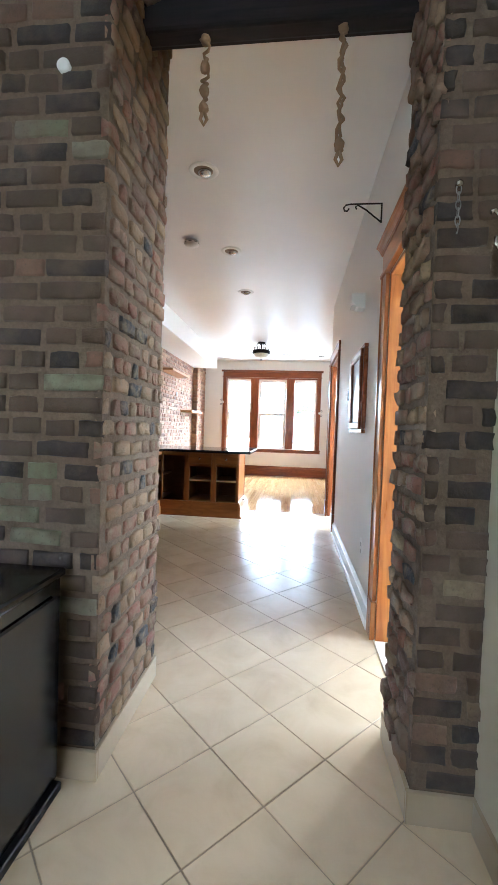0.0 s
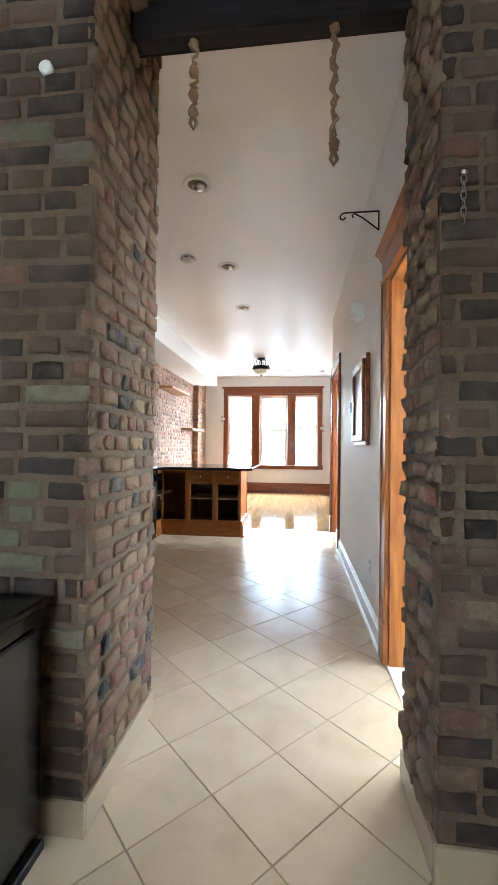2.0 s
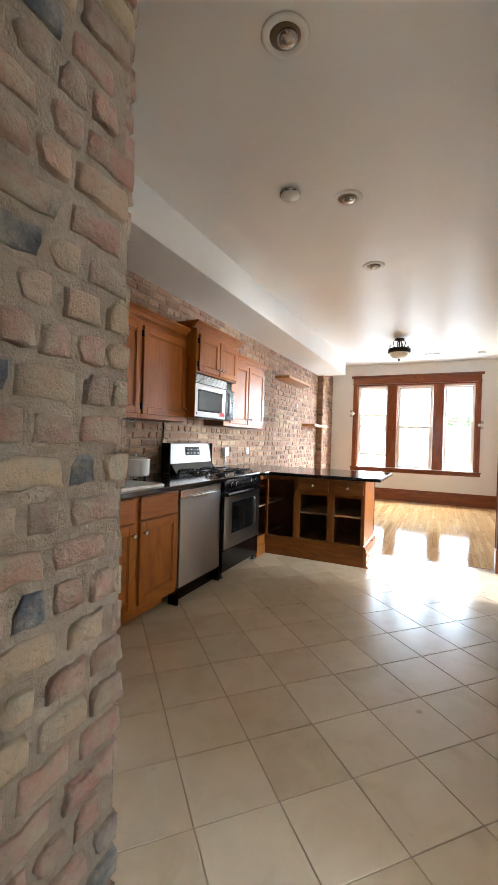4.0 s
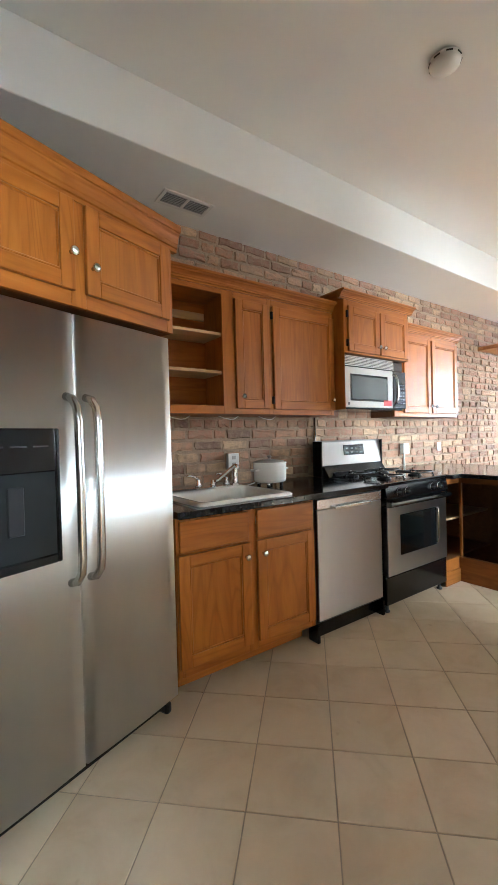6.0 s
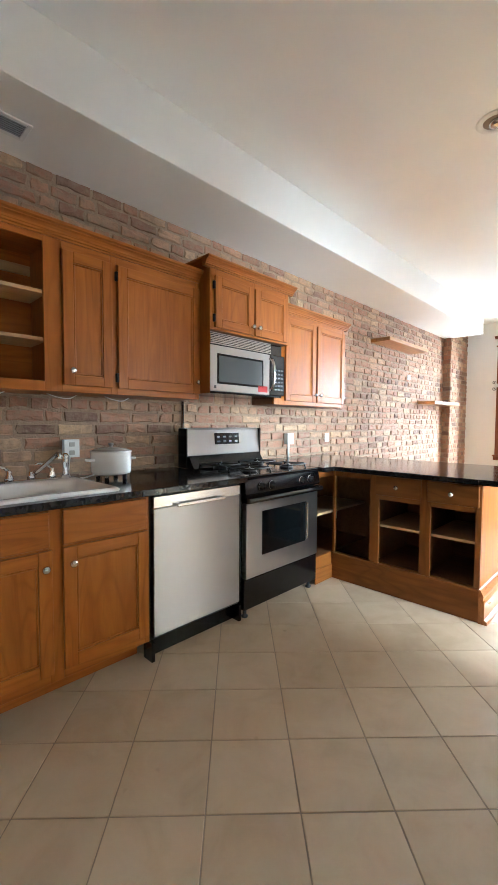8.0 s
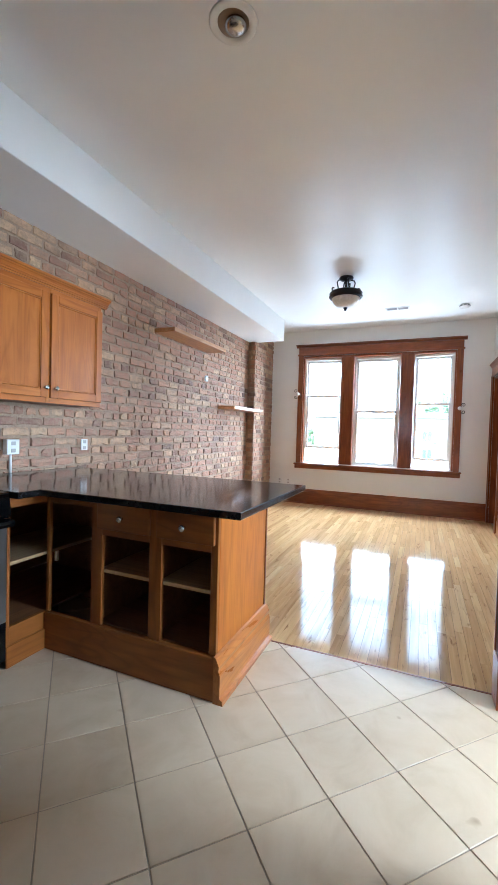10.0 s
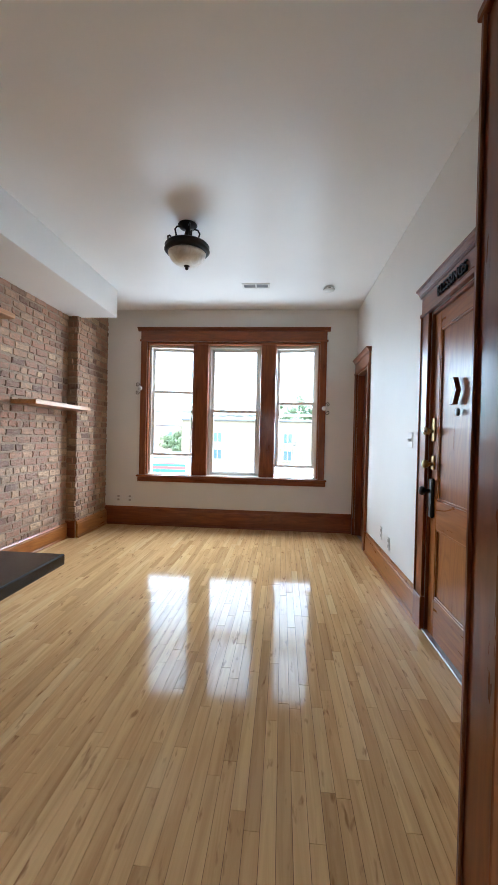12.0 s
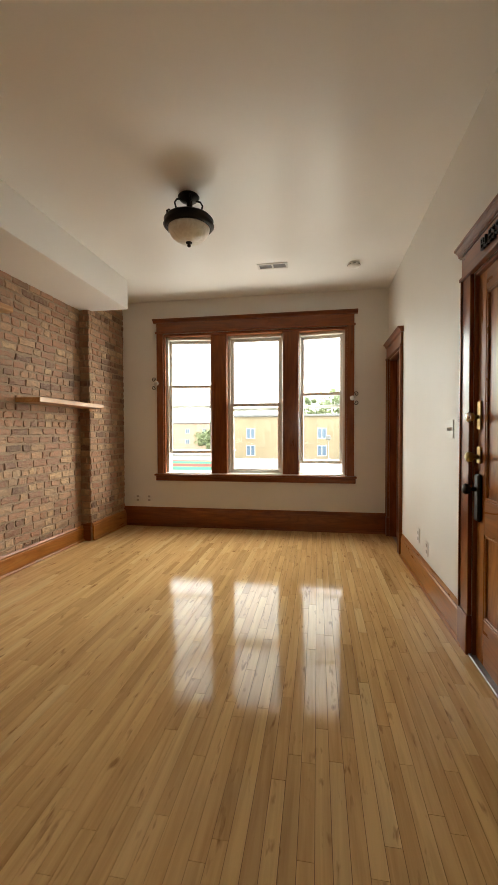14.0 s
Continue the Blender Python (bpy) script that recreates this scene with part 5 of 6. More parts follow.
part("side_panel", B((-0.012, 0.0, -0.6, -0.04, 0.08, 0.64), bev=0.006), Mat("black_gloss", 0.25, 0, (0.008, 0.008, 0.009)).m, bc)
part("top", B((-0.56, 0.004, -0.63, 0.0, 0.69, 0.715), bev=0.006), BLACK, bc)
part("plinth", B((-0.54, 0.006, -0.61, -0.01, 0.0, 0.03), bev=0.004), BLACKM, bc)


bp = thing("blank_plate", "small round white blank plate on the brick pier", "wall plate", -0.768, PY0 - 0.008, 2.295)
bm = bmesh.new()
lathe(bm, [(0.001, 0.006), (0.016, 0.0055), (0.021, 0.002), (0.021, -0.012)], 20, (0, 0, 0), "y")
part("disc", bm, WHITE, bp)
wc = thing("wall_hook_chain", "short pale chain hanging on the brick pier", "chain", 0.434, PY0 - 0.012, 1.885)
bm = bmesh.new()
lathe(bm, [(0.001, 0.012), (0.009, 0.01), (0.009, -0.01), (0.001, -0.012)], 10, (0, 0, 0), "y")
part("nail", bm, NICKEL, wc)
for k in range(6):
    a = 90 * (k % 2)
    ring = [(0.007 * math.cos(q * 0.7854), 0.0, 0.015 * math.sin(q * 0.7854)) for q in range(9)]
    part("link", tube(bmesh.new(), ring, 0.0016, 6), STRIP, wc).matrix_basis = pose(0, -0.002, -0.014 - k * 0.022, 0, 0, a)


def rope(x, y, ztop, zbot, loops, seed, knot_top):
    rnd = random.Random(seed)
    t = thing("hanging_rope", "knotted jute rope hanging from the dark beam", "rope", x, y, ztop, group="hanging ropes")
    n = 26
    h = ztop - zbot
    bm = bmesh.new()
    offs = [(rnd.uniform(-1, 1) * 0.008, rnd.uniform(-1, 1) * 0.006) for _ in range(n + 1)]
    for ph in range(loops):
        pts = []
        for i in range(n + 1):
            z = -h * i / n
            wv = 0.007 * math.sin(i * 0.9 + ph * 3.14) if loops > 1 else 0.010 * math.sin(i * 1.5)
            pts.append((wv + offs[i][0], 0.008 * math.cos(i * 0.9 + ph * 3.14) + offs[i][1], z))
        tube(bm, pts, 0.0062, 8)
    part("strand", bm, ROPE, t)
    for z in ((-0.03, -h * 0.45, -h * 0.75, -h + 0.01) if loops == 1 else (-0.02, -h + 0.02)):
        bm = bmesh.new()
        r = bmesh.ops.create_icosphere(bm, subdivisions=2, radius=0.019)
        for v in r["verts"]:
            v.co *= 1 + 0.25 * noise.noise(v.co * 60 + Vector((seed, z * 9, 0)))
            v.co.z = v.co.z * 1.2 + z
        part("knot", bm, ROPE, t)
    if knot_top:
        bm = bmesh.new()
        tube(bm, [(0.03 * math.cos(a), 0.0 + 0.07 * math.sin(a), 0.055 + 0.062 * math.sin(a + 1.57)) for a in [k * 0.52 for k in range(13)]], 0.009, 8)
        part("loop", bm, ROPE, t)
    bm = tube(bmesh.new(), [(0.0, 0, -h), (0.012, 0.004, -h - 0.03), (0.0, 0.004, -h - 0.05), (-0.012, 0.0, -h - 0.03), (-0.004, 0, -h - 0.005)], 0.007, 8)
    part("end_loop", bm, ROPE, t)


rope(-0.39, 2.70, 2.66, 2.37, 1, 3, False)
rope(0.12, 2.70, 2.66, 2.20, 2, 5, False)
structure("beam_lintel", B((PXL - 0.1, PXR + 0.1, 2.66, 2.735, 2.64, 2.87), bev=0.012, seg=2), BEAM, "charred dark wooden lintel beam", "beam")


# ---- masonry ----
def brick_mesh(name, l, h, d, seed, mat, rough=0.004, soft=True):
    """One worn brick: l long (local x), h high (z), d proud (towards -y), with broken, rounded arrises."""
    rnd = random.Random(seed)
    j = lambda s: rnd.uniform(-s, s)
    outline = [(-1, -1), (-0.35, -1), (0.35, -1), (1, -1), (1, 0), (1, 1), (0.35, 1), (-0.35, 1), (-1, 1), (-1, 0)]
    chip = [rnd.uniform(0.0, 1.0) ** 2 * rough * 1.6 for _ in outline]
    n = len(outline)
    vs = []
    for ins, dep in ((0.0, 0.02), (0.001, -d * 0.55), (0.0035, -d)):
        for (sx, sz), c in zip(outline, chip):
            i = ins + (c if dep < 0 else 0)
            k = 0.965 if sx and sz and abs(sx) == 1 and dep < 0 else 1.0
            vs.append((sx * (l / 2 - i) * (1 - (1 - k) * 0.25) + j(rough * 0.5), dep + (j(rough * 0.5) if dep < 0 else 0), sz * (h / 2 - i) * k + j(rough * 0.45)))
    vs.append((j(l * 0.1), -d - abs(j(rough * 0.5)), j(h * 0.1)))
    fs = []
    for a in (0, n):
        for i in range(n):
            k = (i + 1) % n
            fs.append((a + i, a + k, a + n + k, a + n + i))
    fs += [(2 * n + i, 2 * n + (i + 1) % n, 3 * n) for i in range(n)]
    me = bpy.data.meshes.new(name)
    me.from_pydata(vs, [], fs)
    if soft:
        me.shade_smooth()
    me.materials.append(mat)
    return me


def course_list(w, h, bl, bh, m, seed, headers=False):
    """Bricks of a wall w by h: (centre x, centre z, length)."""
    rnd = random.Random(seed)
    out = []
    z, row = m / 2, 0
    while z + bh * 0.6 < h:
        x = -rnd.uniform(0.2, 0.8) * bl
        head = headers or row % 6 == 5
        while x < w:
            l = (bl * 0.48 if head else bl * rnd.choice((1, 1, 1, 0.75, 0.5))) * rnd.uniform(0.9, 1.06)
            a, b = max(x, 0.0), min(x + l, w)
            if b - a > 0.035:
                out.append(((a + b) / 2, z + bh / 2 + rnd.uniform(-0.003, 0.003), b - a))
            x += l + m * rnd.uniform(0.8, 1.3)
        z += bh + m
        row += 1
    return out


def masonry(owner, frame_m, bricks, bh, depth, mats, seed, single, rough, skip=None, soft=True, pale=()):
    """Bricks on a wall. single(x, z) says which are parts of their own; the rest are one joined part."""
    rnd = random.Random(seed)
    kinds = {}
    verts, faces = [], []
    count = 0
    for i, (x, z, l) in enumerate(bricks):
        if skip and skip(x, z):
            continue
        d = depth * rnd.uniform(0.55, 1.35)
        if single(x, z) and count < 300:
            key = (round(l / 0.02), i % 5)
            if key not in kinds:
                kinds[key] = brick_mesh("brick", key[0] * 0.02, bh, depth, hash(key) % 999 + seed, mats[0], rough, soft)
            ob = new("brick", kinds[key])
            ob.parent = owner
            if any(abs(x - px) < l / 2 and abs(z - pz) < bh * 0.7 for px, pz in pale):
                ob.material_slots[0].link = "OBJECT"
                ob.material_slots[0].material = LIMEWASH
            ob.matrix_basis = frame_m @ Matrix.Translation((x, rnd.uniform(-1, 0.7) * rough, z)) @ pose(0, 0, 0, rnd.uniform(-2, 2), rnd.uniform(-1.2, 1.2), rnd.uniform(-2.5, 2.5))
            count += 1
        else:
            me = brick_mesh("tmp", l, bh, d, seed * 1000 + i, mats[0], rough)
            base = len(verts)
            verts += [frame_m @ (v.co + Vector((x, 0, z))) for v in me.vertices]
            faces += [tuple(base + k for k in p.vertices) for p in me.polygons]
            bpy.data.meshes.remove(me)
    if verts:
        me = bpy.data.meshes.new("brickwork")
        me.from_pydata([tuple(v) for v in verts], [], faces)
        if soft:
            me.shade_smooth()
        me.materials.append(mats[1])
        ob = new("brickwork", me)
        ob.parent = owner
        ob["kind"] = "stuff"


# left and right piers and the arch between them
WZ = CZ
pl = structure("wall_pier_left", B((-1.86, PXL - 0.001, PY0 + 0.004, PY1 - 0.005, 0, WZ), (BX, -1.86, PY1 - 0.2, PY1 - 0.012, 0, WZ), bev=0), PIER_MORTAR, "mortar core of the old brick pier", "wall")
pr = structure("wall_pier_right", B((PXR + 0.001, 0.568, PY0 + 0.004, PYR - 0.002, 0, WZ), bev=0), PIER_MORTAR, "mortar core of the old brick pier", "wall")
arch = structure("wall_arch", bmesh.new(), PIER_MORTAR, "flat brick arch over the opening", "arch")
n = 16
av, af = [], []
for i in range(n + 1):
    t = i / n
    x = PXL - 0.01 + (PXR - PXL + 0.02) * t
    zc = 2.735 + 0.1 * (1 - (2 * t - 1) ** 2)
    for y in (PY0 + 0.014, 2.70):
        av += [(x, y, zc), (x, y, CZ)]
for i in range(n):
    a, b = i * 4, i * 4 + 4
    af += [(a, a + 2, b + 2, b), (a, b, b + 1, a + 1), (a + 2, a + 3, b + 3, b + 2)]
arch.data.from_pydata(av, [], af)
arch.data.materials.clear()
arch.data.materials.append(PIER_MORTAR)
structure("wall_arch_back", B((PXL - 0.01, PXR + 0.01, 2.736, PYR + 0.01, 2.65, CZ), bev=0), BEAM, "dark boards above the lintel beam", "wall")
for k in range(13):
    t = (k + 0.5) / 13
    x = PXL + (PXR - PXL) * t
    zc = 2.735 + 0.1 * (1 - (2 * t - 1) ** 2)
    for q, (ya, yb) in enumerate(((PY0 - 0.006, 2.535), (2.545, 2.69))):
        me = brick_mesh("brick", 0.068, 0.14, 0.016, 40 + k * 2 + q, PBRICK, 0.006)
        ob = new("brick", me)
        ob.parent = arch
        slope = math.degrees(math.atan(0.4 * (1 - 2 * t)))
        ob.matrix_basis = Matrix.Translation((x, (ya + yb) / 2, zc + 0.002)) @ pose(0, 0, 0, 0, -slope, 0) @ pose(0, 0, 0, 90, 0, 0)

SKH = 0.1
# bricks that kept their old whitewash
PALE = [(1.86 + x, z - SKH) for x, z in ((-0.844, 0.998), (-0.793, 0.919), (-0.922, 0.923), (-0.861, 0.861), (-0.93, 0.792), (-0.67, 0.586), (-0.685, 1.289), (-0.672, 2.005), (-0.825, 2.124))]
fl_jamb = pose(PXL, PY0, SKH, 0, 0, 90)
masonry(pl, fl_jamb, course_list(PY1 - PY0, WZ - SKH, 0.12, 0.057, 0.016, 11, False), 0.057, 0.007, (PBRICK, PBRICK_J), 3, lambda x, z: True, 0.006)
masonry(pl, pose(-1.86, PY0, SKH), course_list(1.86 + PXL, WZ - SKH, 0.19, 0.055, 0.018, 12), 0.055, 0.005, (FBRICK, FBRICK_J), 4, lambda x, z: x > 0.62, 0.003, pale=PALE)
masonry(pl, pose(PXL, PY1, SKH, 0, 0, 180), course_list(0.75, WZ - SKH, 0.2, 0.06, 0.012, 14), 0.06, 0.009, (PBRICK, PBRICK_J), 9, lambda x, z: False, 0.003)
masonry(pr, pose(PXR, PYR, SKH, 0, 0, -90), course_list(PYR - PY0, WZ - SKH, 0.12, 0.057, 0.016, 21, False), 0.057, 0.011, (PBRICK, PBRICK_J), 5, lambda x, z: True, 0.008)
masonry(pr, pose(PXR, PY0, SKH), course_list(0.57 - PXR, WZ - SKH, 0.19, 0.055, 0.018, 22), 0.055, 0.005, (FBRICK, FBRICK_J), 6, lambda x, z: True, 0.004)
structure("skirting_pier_left", B((-1.86, PXL + 0.012, PY0 - 0.014, PY0 + 0.001, 0, SKH), (PXL - 0.001, PXL + 0.012, PY0 + 0.001, PY1 + 0.002, 0, SKH), bev=0.002), SKIRT_TILE, "beige tile skirting at the pier foot", "baseboard")
structure("skirting_pier_right", B((PXR - 0.012, 0.57, PY0 - 0.014, PY0 + 0.001, 0, SKH), (PXR - 0.012, PXR + 0.001, PY0 + 0.001, PYR + 0.002, 0, SKH), bev=0.002), SKIRT_TILE, "beige tile skirting at the pier foot", "baseboard")
structure("skirting_entry", B((0.556, 0.5695, -0.8, PY0 - 0.015, 0, SKH), bev=0.002), SKIRT_TILE, "beige tile skirting along the entry wall", "baseboard")

# long brick wall and its column
bw = structure("wall_brick", B((BX - 0.02, BX - 0.002, PY1, 10.75, -0.01, SZ + 0.05), bev=0), MORTAR, "old exposed brick wall with worn bricks", "wall")
masonry(bw, pose(BX, PY1, 0.0, 0, 0, 90), course_list(10.75 - PY1, SZ + 0.02, 0.2, 0.063, 0.012, 31), 0.063, 0.0055, (BRICK, BRICK_J), 7, lambda x, z: (2.0 < x < 5.6 and 0.9 < z < 1.36) or (5.0 < x < 7.0 and z > 0.9), 0.0065, skip=lambda x, z: (1.0 < x < 4.2 and z < 0.8), soft=False)
col = structure("wall_column", B((-2.36, -2.342, 10.752, YW, 0, SZ + 0.3), bev=0), MORTAR, "brick chimney column beside the window", "wall")
masonry(col, pose(-2.34, 10.74, 0.0, 0, 0, 90), course_list(YW - 10.74, SZ + 0.3, 0.2, 0.062, 0.011, 33), 0.062, 0.006, (BRICK, BRICK_J), 8, lambda x, z: False, 0.006, soft=False)
masonry(col, pose(BX, 10.745, 0.0, 0, 0, 0), course_list(-2.34 - BX, SZ, 0.2, 0.062, 0.011, 35), 0.062, 0.01, (BRICK, BRICK_J), 9, lambda x, z: False, 0.003, soft=False)


# ---- floors ----
tiles = structure("floor_tiles", B((-2.0, -1.99, -0.7, -0.69, -0.01, -0.004), bev=0), GROUT, "beige ceramic floor tiles laid diagonally", "floor")
P, Q, TX, TY = 0.20435, 0.21246, -0.0567, 2.3836
S = math.hypot(P, Q)
ANG = math.degrees(math.atan2(Q, P))
tm = finish(box(bmesh.new(), -S / 2 + 0.002, S / 2 - 0.002, -S / 2 + 0.002, S / 2 - 0.002, -0.008, 0.0, 0.0015), "tile", TILE)
cut = bmesh.new()
for i in range(-16, 26):
    for j in range(-16, 26):
        cx, cy = TX + P * (i + 0.5) - Q * (j + 0.5), TY + Q * (i + 0.5) + P * (j + 0.5)
        if not (-2.2 < cx < 0.75 and -0.85 < cy < YT + 0.2):
            continue
        if cx > 0.6 and cy > 2.6:
            continue
        if cy + 0.215 < YT:
            ob = new("tile", tm)
            ob.parent = tiles
            ob.matrix_basis = pose(cx, cy, random.uniform(-0.0006, 0.0), random.uniform(-0.12, 0.12), random.uniform(-0.12, 0.12), ANG + 90 * ((i + 3 * j) % 4))
        else:
            t = bmesh.new()
            t.from_mesh(tm)
            bmesh.ops.transform(t, matrix=pose(cx, cy, 0, 0, 0, ANG), verts=t.verts)
            g = t.verts[:] + t.edges[:] + t.faces[:]
            bmesh.ops.bisect_plane(t, geom=g, plane_co=(0, YT, 0), plane_no=(0, 1, 0), clear_outer=True)
            tmp = bpy.data.meshes.new("cut")
            t.to_mesh(tmp)
            t.free()
            cut.from_mesh(tmp)
            bpy.data.meshes.remove(tmp)
ob = new("cut_tiles", finish(cut, "cut_tiles", TILE))
ob.parent = tiles
ob["kind"] = "stuff"
structure("floor_edge", B((-0.70, HX + 0.0, YT + 0.0, YT + 0.012, -0.003, 0.0025), bev=0.001), TRIM["x"], "thin wooden edge between tile and strip floor", "threshold")

SEAM = plaster("dark_seam", (0.13, 0.07, 0.032), 0.8, 0.2)
planks = structure("floor_planks", B((BX, RX, YT + 0.012, YW, -0.0034, -0.003), bev=0), SEAM, "varnished maple strip floor", "floor")
PWD = 0.051
pm = finish(box(bmesh.new(), 0.0007, PWD - 0.0007, 0.0, 1.0, -0.006, 0.0, 0.0004), "plank", PLANK)
rest = bmesh.new()
rnd = random.Random(77)
x, made = BX, 0
while x < RX:
    y = YT + 0.013 - rnd.uniform(0, 0.6)
    while y < YW:
        l = rnd.choice((0.35, 0.45, 0.6, 0.8, 0.95, 1.2))
        a, b = max(y, YT + 0.013), min(y + l, YW)
        if b - a > 0.03:
            dz = rnd.uniform(-0.0005, 0)
            if -1.25 < x < 0.85 and a < 10.2 and made < 300:
                ob = new("plank", pm)
                ob.parent = planks
                ob.matrix_basis = Matrix.Translation((x, a, dz)) @ Matrix.Diagonal((1, b - a - 0.0014, 1, 1))
                made += 1
            else:
                box(rest, x + 0.0007, x + PWD - 0.0007, a, b - 0.0014, -0.006, dz)
        y += l
    x += PWD
ob = new("plank_rest", finish(rest, "plank_rest", PLANK_J))
ob.parent = planks
ob["kind"] = "stuff"


# ---- outside ----
GZ = -4.6
ASPHALT = plaster("asphalt", (0.06, 0.06, 0.062), 0.9, 0.4)
def facade(name, light, dark):
    k = Mat(name, 0.9)
    v = k.coords()
    big = k.noise(v, 0.35, 5, 0.6)
    fine = k.noise(v, 6.0, 5, 0.7)
    k.color(k.mix(k.ramp(big, [(0.35, dark), (0.62, light)]), k.ramp(fine, [(0.3, dark), (0.7, light)]), 0.4))
    k.bump(fine, 0.3, 0.01)
    return k.m


CREAM = facade("cream_brick_facade", (0.18, 0.141, 0.09), (0.125, 0.097, 0.06))
PINK = plaster("pink_brick_facade", (0.25, 0.16, 0.12), 0.9, 0.3)
ROOF = plaster("grey_roofing", (0.12, 0.12, 0.12), 0.9, 0.2)
PANE = Mat("far_window_glass", 0.3, 0.0, (0.03, 0.06, 0.1)).m
GREEN = plaster("green_sign", (0.02, 0.16, 0.09), 0.5, 0)
REDP = plaster("red_band", (0.3, 0.03, 0.025), 0.5, 0)
FENCE = plaster("white_fence_paint", (0.22, 0.22, 0.21), 0.7, 0.1)
YELLOW = plaster("yellow_hoarding", (0.36, 0.19, 0.035), 0.6, 0.1)
BARK = plaster("bark", (0.1, 0.07, 0.05), 0.9, 0.8)
LEAF = plaster("leaves", (0.1, 0.125, 0.05), 0.7, 0.1)
structure("ground", B((-900, 900, 13, 3000, GZ - 0.3, GZ), bev=0), ASPHALT, "grey asphalt street ground", "ground")


def building(x0, x1, y, h, depth, mat, wins, label, ww=1.3, wh=1.5):
    t = thing("apartment_building", label, "building", (x0 + x1) / 2, y, GZ)
    w = (x1 - x0) / 2
    part("wall", B((-w, w, 0.0, depth, 0, h), bev=0.02), mat, t)
    part("roof", B((-w - 0.2, w + 0.2, -0.25, depth + 0.2, h + 0.001, h + 0.3), bev=0.05), ROOF, t)
    for wx, wz in wins:
        f = part("window", B((wx - ww / 2, wx + ww / 2, -0.06, -0.001, wz, wz + 0.12), (wx - ww / 2, wx + ww / 2, -0.06, -0.001, wz + wh - 0.12, wz + wh), (wx - ww / 2, wx - ww / 2 + 0.12, -0.06, -0.001, wz + 0.12, wz + wh - 0.12), (wx + ww / 2 - 0.12, wx + ww / 2, -0.06, -0.001, wz + 0.12, wz + wh - 0.12), (wx - 0.06, wx + 0.06, -0.05, -0.001, wz + 0.12, wz + wh - 0.12), bev=0), FENCE, t)
        part("pane", B((wx - ww / 2 + 0.1, wx + ww / 2 - 0.1, -0.02, -0.0005, wz + 0.1, wz + wh - 0.1), bev=0), PANE, f)
    return t


building(-14, 12, 62, 8.0, 14, CREAM, [(wx, wz) for wx in (-7.9, 1.8, 9.6) for wz in (2.6, 4.95)], "cream brick apartment building across the street")
building(-52, -24, 120, 8.5, 20, PINK, [(wx, wz) for wx in (-9, -4, 1, 6, 11) for wz in (2.5, 5.5)], "distant pinkish brick building")
building(14, 34, 85, 12.5, 14, PINK, [(wx, wz) for wx in (-7, -3, 1, 5) for wz in (3, 6, 9)], "red brick building behind the cream one")
shop = thing("shop_front", "low white shop with green and red striped fascia", "shop", -19, 48, GZ)
part("wall", B((-9, 9, 0, 8, 0, 3.5), bev=0.02), FENCE, shop)
part("roof", B((-9.2, 9.2, -0.3, 8.2, 3.501, 3.75), bev=0.03), FENCE, shop)
for q, (z0, z1) in enumerate(((1.9, 2.25), (2.25, 2.54), (2.54, 2.8), (2.8, 2.9))):
    part("red_band" if q % 2 else "green_band", B((-9, 9, -0.1 - q * 0.01, -0.001, z0 + 0.002, z1), bev=0.01), REDP if q % 2 else GREEN, shop)
fn = thing("street_fence", "long white panel fence across the street", "fence", 0, 50, GZ)
for k in range(14):
    part("panel", B((-9 + k * 1.5, -7.55 + k * 1.5, 0, 0.06, 0.1, 3.0), bev=0.02), FENCE, fn)
    part("post", B((-9.05 + k * 1.5, -8.95 + k * 1.5, -0.05, 0.1, 0, 3.1), bev=0.02), FENCE, fn)
# blue-grey colour plus a faint glow stand in for haze in the air
HAZE = Mat("painted_haze", 1.0, 0.0, (0.25, 0.28, 0.31))
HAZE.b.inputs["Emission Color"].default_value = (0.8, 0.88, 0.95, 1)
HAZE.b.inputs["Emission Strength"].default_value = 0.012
hills = bmesh.new()
prism(hills, [(-900, GZ)] + [(-900 + k * 60, 8.0 + 3.0 * noise.noise(Vector((k * 0.7, 0, 0)))) for k in range(31)] + [(900, GZ)], 320, 330, "y")
structure("backdrop", hills, HAZE.m, "distant roofs and trees on the horizon, haze painted in", "backdrop")
hb = solid("hoarding", B((3.2, 9, 47, 47.2, GZ, GZ + 2.7), bev=0.02), YELLOW, "low yellow hoarding by the street", "hoarding")
sl = thing("street_lamp", "grey street lamp post with a lantern head", "street lamp", 1.4, 52, GZ)
bm = bmesh.new()
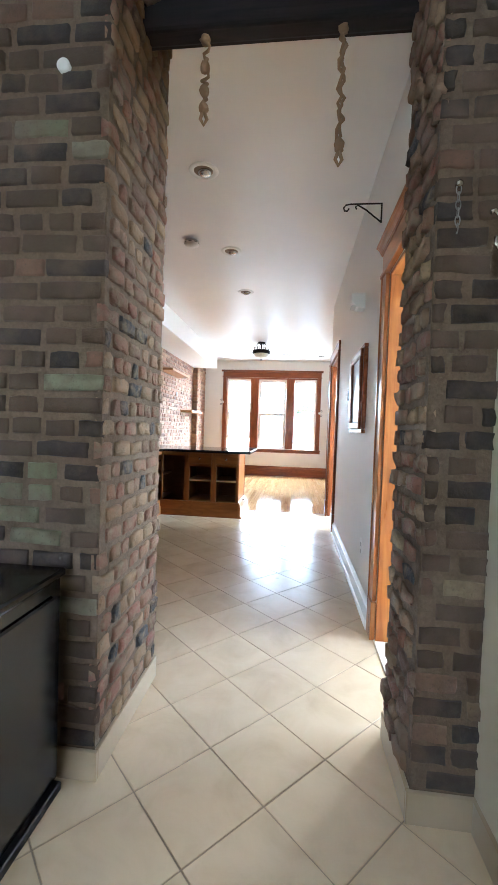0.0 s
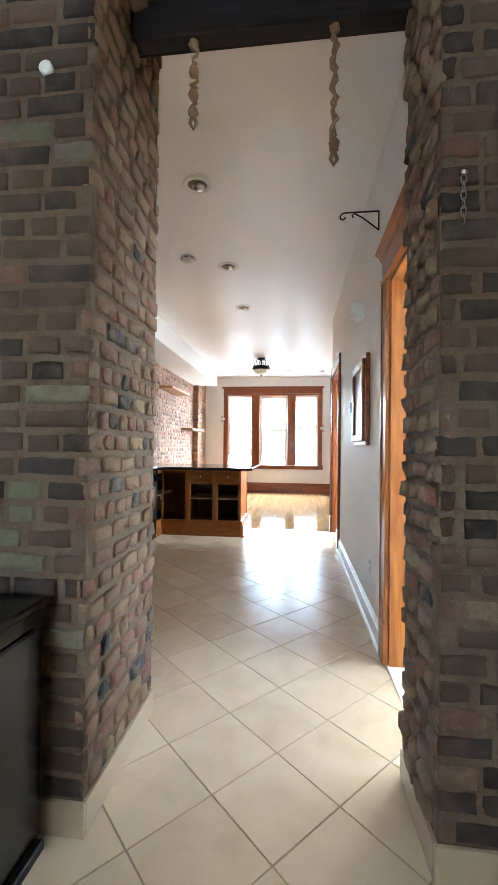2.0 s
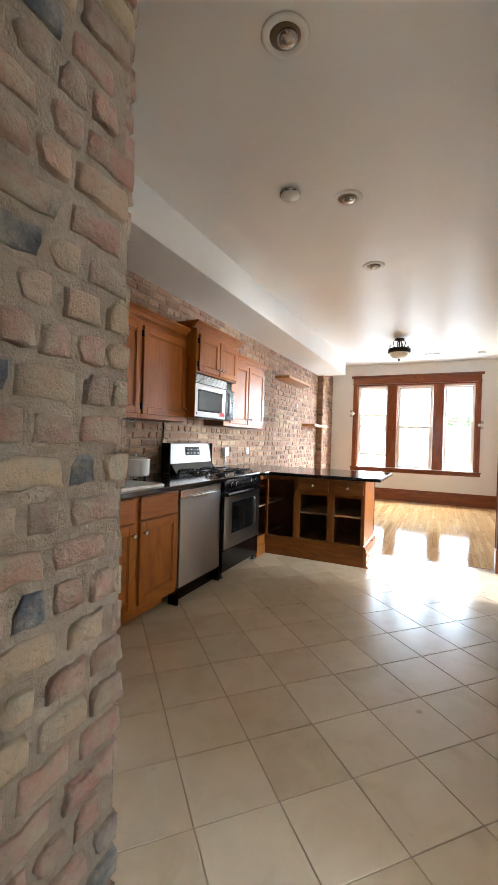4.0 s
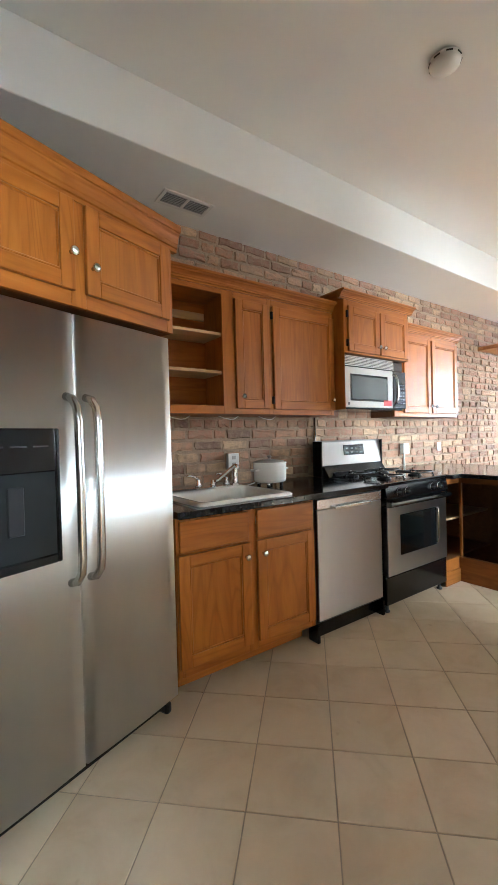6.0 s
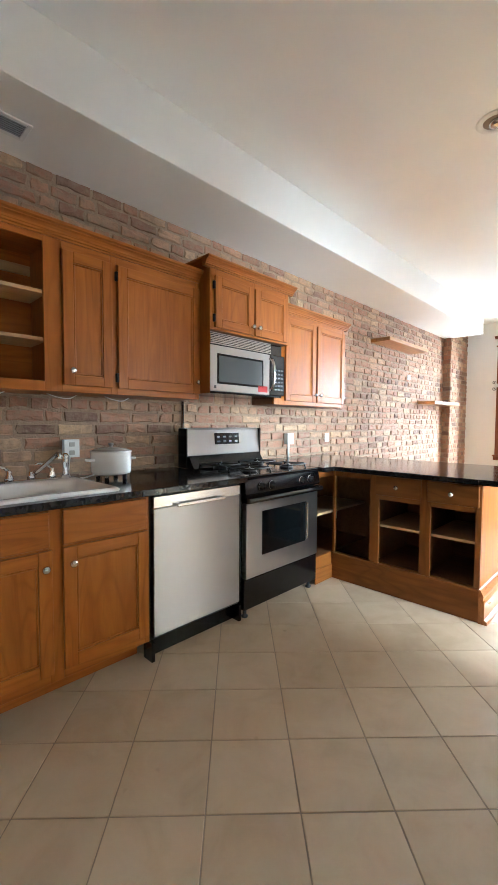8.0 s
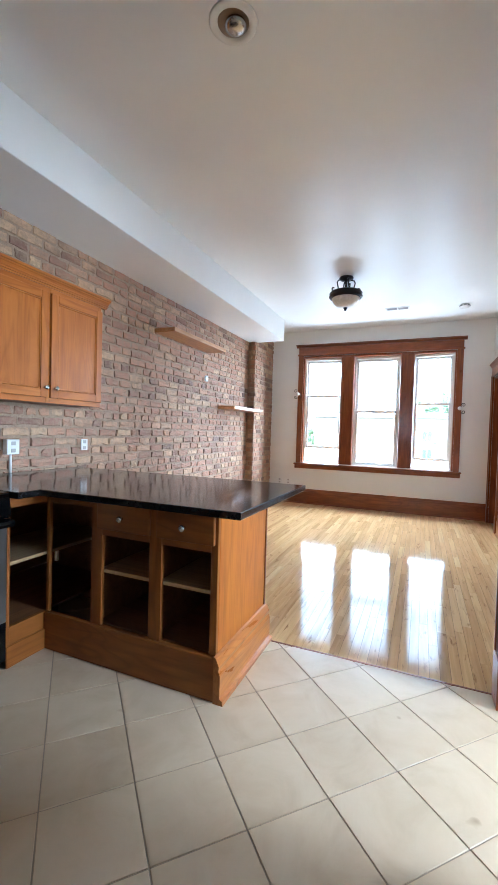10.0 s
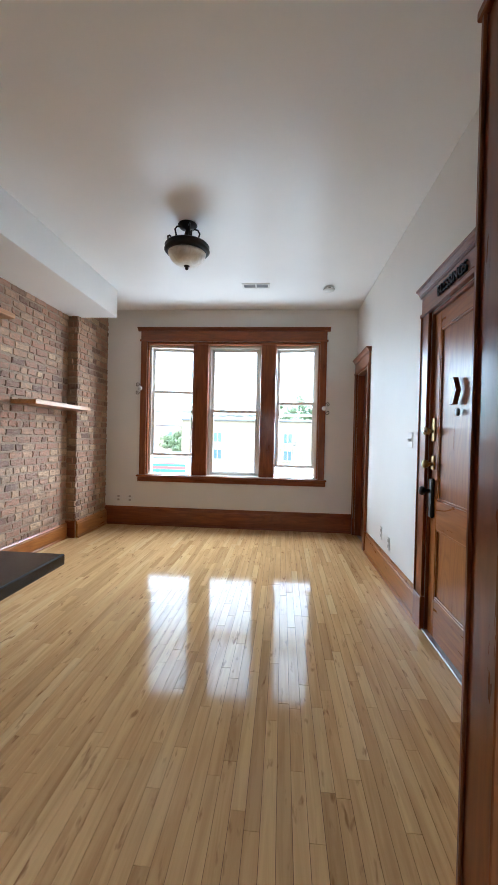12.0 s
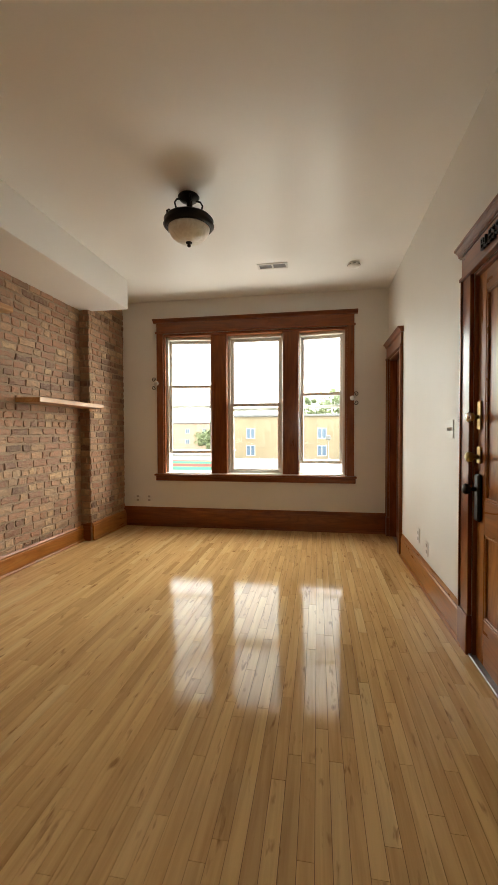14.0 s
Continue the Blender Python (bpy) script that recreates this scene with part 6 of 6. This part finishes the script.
lathe(bm, [(0.1, 0), (0.07, 0.5), (0.05, 5.0)], 10)
part("pole", bm, ROOF, sl)
part("lantern", B((-0.25, 0.25, -0.2, 0.2, 5.0, 5.5), bev=0.08), ROOF, sl)


def tree(x, y, h, r, seed):
    rnd = random.Random(seed)
    t = thing("street_tree", "leafy green street tree", "tree", x, y, GZ, group="street trees")
    bm = bmesh.new()
    tube(bm, [(0, 0, 0), (0.1, 0, h * 0.3), (0, 0.1, h * 0.6), (0.1, 0, h * 0.85)], [0.28, 0.2, 0.13, 0.05], 8)
    for k in range(7):
        a = rnd.uniform(0, 6.28)
        z = h * rnd.uniform(0.35, 0.7)
        tube(bm, [(0, 0, z), (r * 0.4 * math.cos(a), r * 0.4 * math.sin(a), z + h * 0.12), (r * 0.8 * math.cos(a), r * 0.8 * math.sin(a), z + h * 0.2)], [0.1, 0.06, 0.02], 6)
    part("trunk", bm, BARK, t)
    vs, fs = [], []
    clumps = [(Vector((rnd.gauss(0, r * 0.45), rnd.gauss(0, r * 0.45), h * 0.68 + rnd.gauss(0, h * 0.13))), r * rnd.uniform(0.2, 0.4)) for _ in range(26)]
    for c, cr in clumps:
        for _ in range(170):
            d = Vector((rnd.gauss(0, 1), rnd.gauss(0, 1), rnd.gauss(0, 1))).normalized()
            p = c + d * cr * rnd.uniform(0.5, 1.1)
            u = d.orthogonal().normalized()
            u.rotate(Matrix.Rotation(rnd.uniform(0, 6.28), 3, d))
            w = d.cross(u)
            s = rnd.uniform(0.12, 0.27)
            b = len(vs)
            vs += [p - u * s, p + w * s * 0.5, p + u * s, p - w * s * 0.5]
            fs.append((b, b + 1, b + 2, b + 3))
    me = bpy.data.meshes.new("crown")
    me.from_pydata([tuple(v) for v in vs], [], fs)
    me.materials.append(LEAF)
    ob = new("crown", me)
    ob.parent = t


tree(3.6, 78, 13.5, 3.8, 1)
tree(-1.2, 80, 12.0, 2.6, 2)
tree(-16, 75, 7.0, 3.4, 3)
tree(-22, 95, 5.5, 3.0, 4)
tree(-27, 110, 6.5, 4.0, 5)
